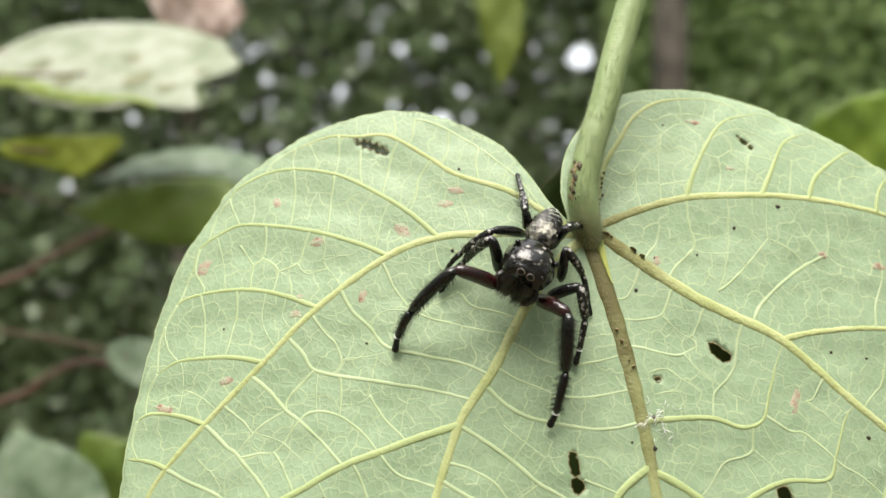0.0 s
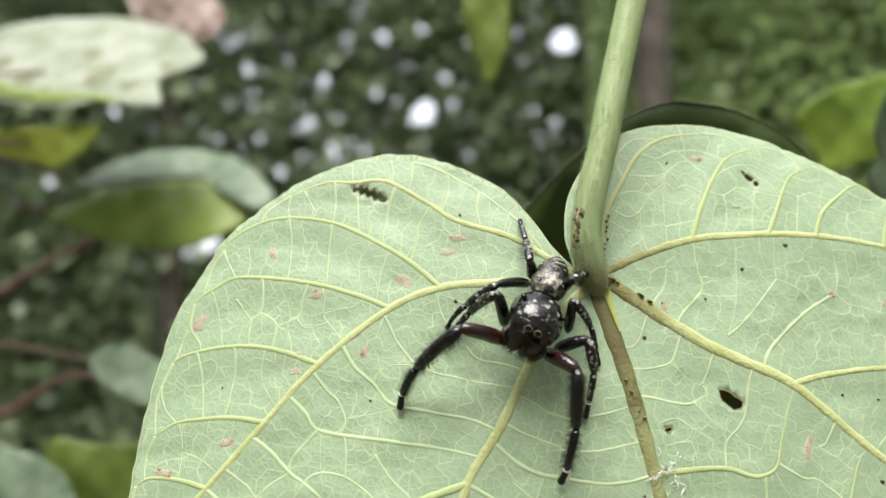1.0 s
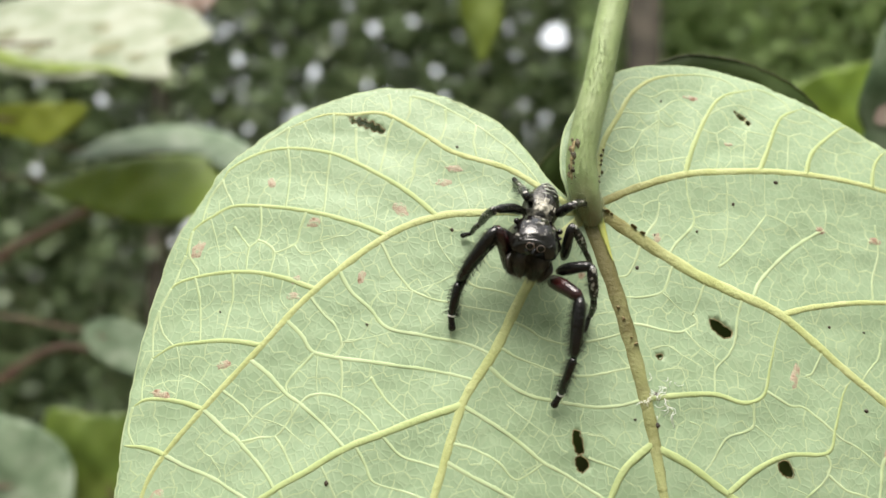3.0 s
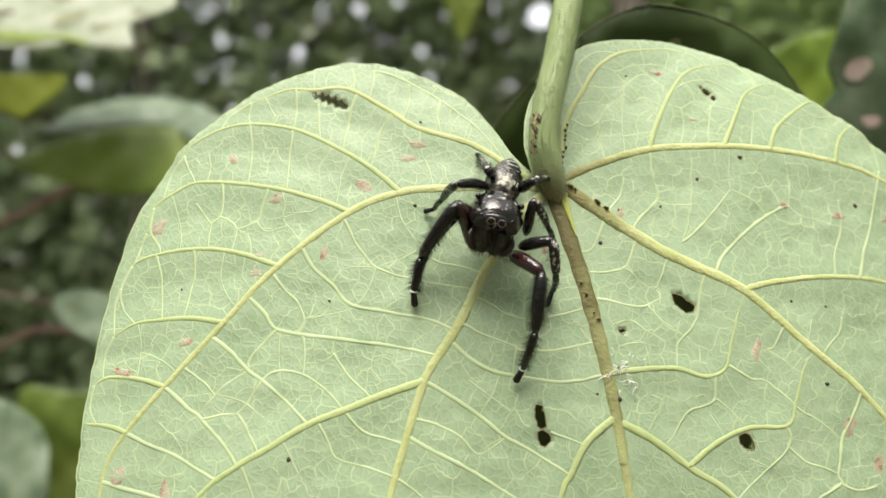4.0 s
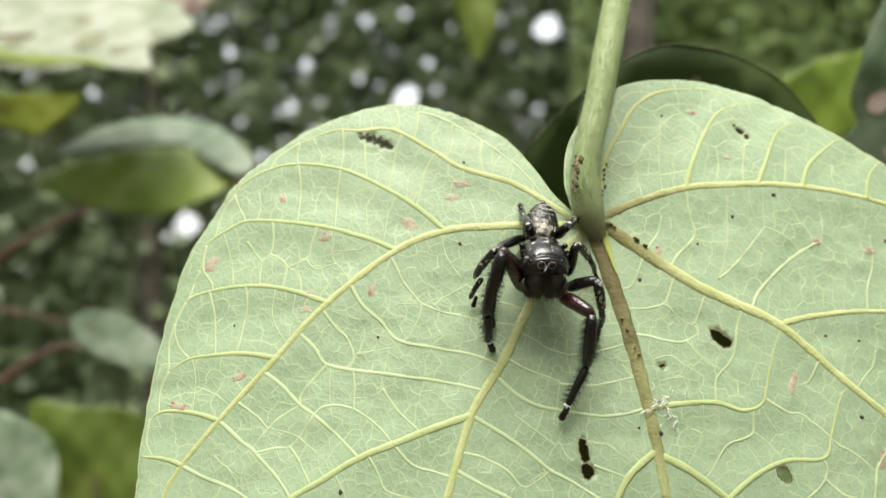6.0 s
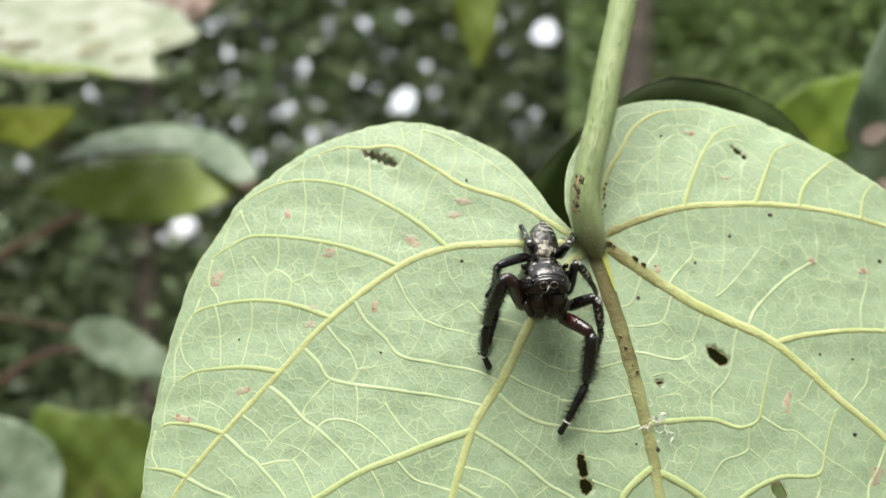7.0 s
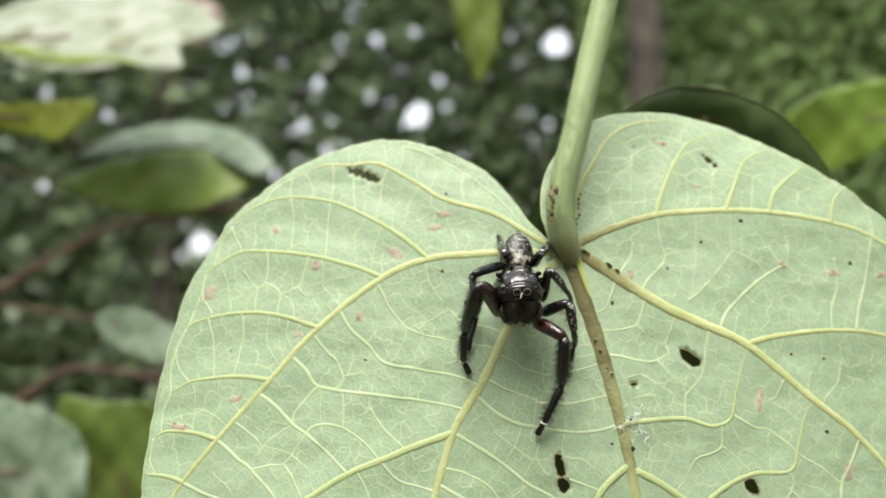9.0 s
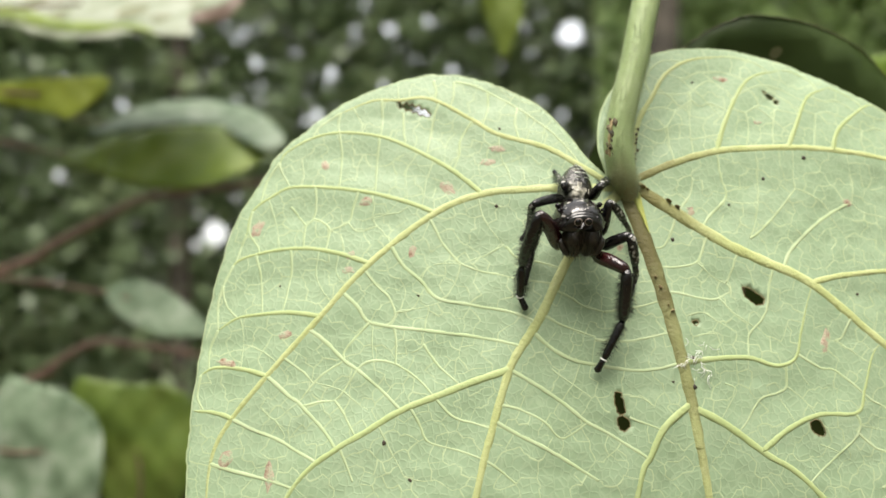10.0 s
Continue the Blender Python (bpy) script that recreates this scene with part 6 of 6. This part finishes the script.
twig([(-330, 330, 960), (-210, 340, 1003), (-199, 340, 1009), (-170, 340, 1024), (-150, 345, 1033), (-90, 350, 1040)], 2.2)
twig([(-330, 300, 900), (-188, 306, 955), (-179, 306, 960), (-161, 306, 970), (-146, 306, 970), (-100, 310, 962)], 1.8)


def make_shrub():
    """The woody stems of the shrub, to either side of the view, and the branch over it that bears the leaves."""
    for i, x in enumerate((-0.27, 0.27)):
        line = spline([(x * 1.02, 0.33, -0.05), (x * 1.03, 0.30, 0.5), (x, 0.31, 0.86), (x, 0.31, 1.15), (x * 0.95, 0.31, 1.3)], 6)
        v, f = tube(line, np.linspace(0.009, 0.005, len(line)), 10, up=(0, 1, 0))
        ob = part_from("shrub_stem", v, f, TWIG)
        tagged(ob, "upright brown woody stem of the shrub", "shrub")
        if i == 0:
            line = spline([(-0.257, 0.31, 1.28), (-0.05, 0.32, 1.245), (0.1, 0.25, 1.16), (0.036, 0.12, 1.075), (0.02, 0.09, 1.07)], 8)
            v, f = tube(line, np.linspace(0.005, 0.0025, len(line)), 8, up=(0, 0.2, 1))
            part_from("branch", v, f, TWIG, ob)


make_shrub()

# ---- the woods: foliage, trunks, ground ----
WOODS = node_material("woods_leaves", [(0.09, 0.13, 0.065), (0.17, 0.235, 0.115), (0.28, 0.35, 0.18)], scale=2.6, rough=0.4, sheer=0.4)
# Paler copy of WOODS: the right side's stronger light is put into its colour.
WOODS_BRIGHT_SIDE = node_material("woods_leaves_bright_side", [(0.17, 0.25, 0.10), (0.30, 0.41, 0.17), (0.42, 0.53, 0.25)], scale=2.0, rough=0.4, sheer=0.45)
BARK = node_material("bark", [(0.025, 0.022, 0.016), (0.055, 0.047, 0.035), (0.095, 0.082, 0.064)], scale=14, rough=0.85, bump=0.5)
EARTH = node_material("leaf_litter", [(0.05, 0.04, 0.02), (0.10, 0.075, 0.04), (0.07, 0.08, 0.03)], scale=6, rough=0.9, detail=8)
GAPS = [(-0.064, 0.211), (0.112, 0.298), (-0.123, 0.236), (-0.159, 0.308), (-0.116, 0.308), (0.027, 0.262), (-0.238, 0.282), (-0.191, 0.254), (-0.288, 0.268), (-0.287, 0.315), (-0.179, 0.168), (-0.066, 0.319), (-0.323, 0.031), (-0.367, 0.038), (-0.246, 0.139), (-0.158, 0.175), (-0.342, 0.052), (-0.541, 0.252), (-0.572, 0.176), (-0.545, 0.130), (-0.464, 0.220), (-0.009, 0.297), (-0.037, 0.254), (-0.208, 0.203), (-0.094, 0.283)]


glints = np.random.RandomState(77)
GAPS += [(float(glints.uniform(-0.34, 0.10)), float(glints.uniform(0.12, 0.36))) for _ in range(34)]


def foliage(name, count, near, far, size, seed, label, behind=False, sides=(-1.05, 1.05), material=None):
    """Leaves of the trees round the clearing: many small bent blades in a deep thicket, with openings to the sky where
    the crowns part; behind: an unseen ring, added to block low sky.
    """
    r = np.random.RandomState(seed)
    y = r.uniform(near, far, count)
    x, z = r.uniform(*sides, count) * (y + 1), 1.0 + r.uniform(-0.42, 0.62, count) * (y + 0.5)
    if behind:
        turn = r.uniform(radians(140), radians(400), count)
        x, y, z = y * np.cos(turn), y * np.sin(turn), r.uniform(0.1, 6.0, count)
    size = r.uniform(size * 0.6, size * 1.3, count)
    keep = z > 0.05
    for n, (gx, gz) in enumerate(() if behind else GAPS):
        wide = 0.013 if n in (0, 1, 16) else ((0.004 if n % 3 else 0.002) if n < 25 else 0.0012 + 0.0005 * (n % 4))
        keep &= np.hypot(x / y - gx, (z - 1.0) / y - gz) > wide + 0.2 * size / y
    x, y, z, size = x[keep], y[keep], z[keep], size[keep]
    n = len(x)
    a, b = r.uniform(0, 6.283, n), r.uniform(-0.9, 0.5, n)
    along = np.stack([np.cos(a) * np.cos(b), np.sin(a) * np.cos(b), np.sin(b)], 1)
    side = np.cross(along, r.normal(0, 1, (n, 3)) * (0.5, 0.5, 0.5) + (0, 0, 0.6))
    side /= np.linalg.norm(side, axis=1)[:, None] + 1e-9
    up = np.cross(side, along)
    root, L, Wd = np.stack([x, y, z], 1), size[:, None], size[:, None] * 0.27
    pts = np.stack([root - along * L * 0.5, root - side * Wd + up * L * 0.06, root + along * L * 0.5 - up * L * 0.05, root + side * Wd + up * L * 0.06], 1).reshape(-1, 3)
    first = 4 * np.arange(n)
    faces = np.concatenate([np.stack([first, first + 1, first + 2], 1), np.stack([first, first + 2, first + 3], 1)])
    ob = part_from(name, pts, faces, material or WOODS)
    return tagged(ob, label, "foliage", kind="stuff")


foliage("woods_foliage", 400000, 3.4, 5.4, 0.076, 21, "dense dark green foliage of the trees behind")
# Out-of-view ring added to block low sky and darken reflections.
foliage("woods_foliage", 26000, 4.5, 7.0, 0.27, 22, "unseen dark green foliage added round the clearing to block low sky", True)
foliage("woods_foliage", 52000, 2.9, 3.4, 0.058, 23, "woods foliage on the right, its stronger light put into the colour", sides=(0.11, 0.55), material=WOODS_BRIGHT_SIDE)


def trunk(x, y, r0, lean, seed):
    rr = np.random.RandomState(seed)
    line = spline([(x + lean * h + rr.uniform(-0.03, 0.03), y, h) for h in (-0.1, 0.8, 1.6, 2.6, 3.8, 5.2)], 6)
    v, f = tube(line, np.linspace(r0 * 1.2, r0 * 0.55, len(line)), 14, up=(0, 1, 0))
    tree = part_from("tree", v, f, BARK)
    tagged(tree, "slender brown-barked tree in the woods", "tree")
    for k in range(3):
        h = 2.2 + k * 0.9
        a = rr.uniform(0, 6.28)
        base = line[int(np.argmin(abs(line[:, 2] - h)))]
        limb = spline([base, base + (math.cos(a) * 0.4, math.sin(a) * 0.3, 0.35), base + (math.cos(a) * 1.0, math.sin(a) * 0.6, 0.9)], 5)
        v, f = tube(limb, np.linspace(r0 * 0.4, r0 * 0.12, len(limb)), 8, up=(0.1, 1, 0))
        part_from("limb", v, f, BARK, tree)


trunk(0.64, 2.7, 0.066, -0.004, 1)
trunk(-1.3, 3.5, 0.05, -0.03, 2)
trunk(-2.1, 4.2, 0.09, 0.01, 3)
trunk(2.4, 4.4, 0.10, 0.03, 4)
trunk(0.2, 5.0, 0.08, -0.01, 5)


def make_ground():
    n, half = 40, 150.0
    g = np.linspace(-1, 1, n)
    g = np.sign(g) * np.abs(g) ** 2.5 * half
    r = np.random.RandomState(9)
    verts = [(a, b, 0.05 * r.uniform(-1, 1)) for b in g for a in g]
    faces = [(j * n + i, j * n + i + 1, (j + 1) * n + i + 1, (j + 1) * n + i) for j in range(n - 1) for i in range(n - 1)]
    ob = part_from("ground", verts, faces, EARTH)
    tagged(ob, "forest floor of dark earth and leaf litter", "ground", kind="structure")


make_ground()


# ---- what moves ----
def motions():
    """The spider shifts and draws in its legs; the leaves behind sway."""
    walk(spider, [(t, LEAF_POSE @ BODY[p]) for t, p in ROWS])
    rows = []
    for t, p in ROWS:
        waist = BODY[p] @ (Vector((0, 0.3, 0.1)) * MM)
        tip = Vector(ABDOMEN_TIP[p]) * MM
        y = (waist - tip).normalized()
        z = Vector((0, 0, 1)) - y * y.z
        z.normalize()
        m = Matrix((y.cross(z), y, z)).transposed().to_4x4()
        m.translation = waist
        rows.append((t, BODY[p].inverted() @ m))
    walk(abdomen, rows)
    for leg, pieces in LEG_PARTS.items():
        for k, piece in enumerate(pieces):
            walk(piece, [(t, BODY[p].inverted() @ seg_pose(JOINTS[leg + p][k], JOINTS[leg + p][k + 1])) for t, p in ROWS])
    foot = Matrix.Translation(Vector((-0.1, -1.0, 1.5)) * MM)
    walk(stalk, [(t, foot @ Matrix.Rotation(radians(a), 4, "Z") @ foot.inverted()) for t, a in STALK_LEAN])
    for ob, sway in SWAYING:
        at = ob.location.copy()
        walk(ob, [(t, Matrix.Translation(at + Vector((x, 0, z)) * MM)) for t, x, z in sway])


motions()
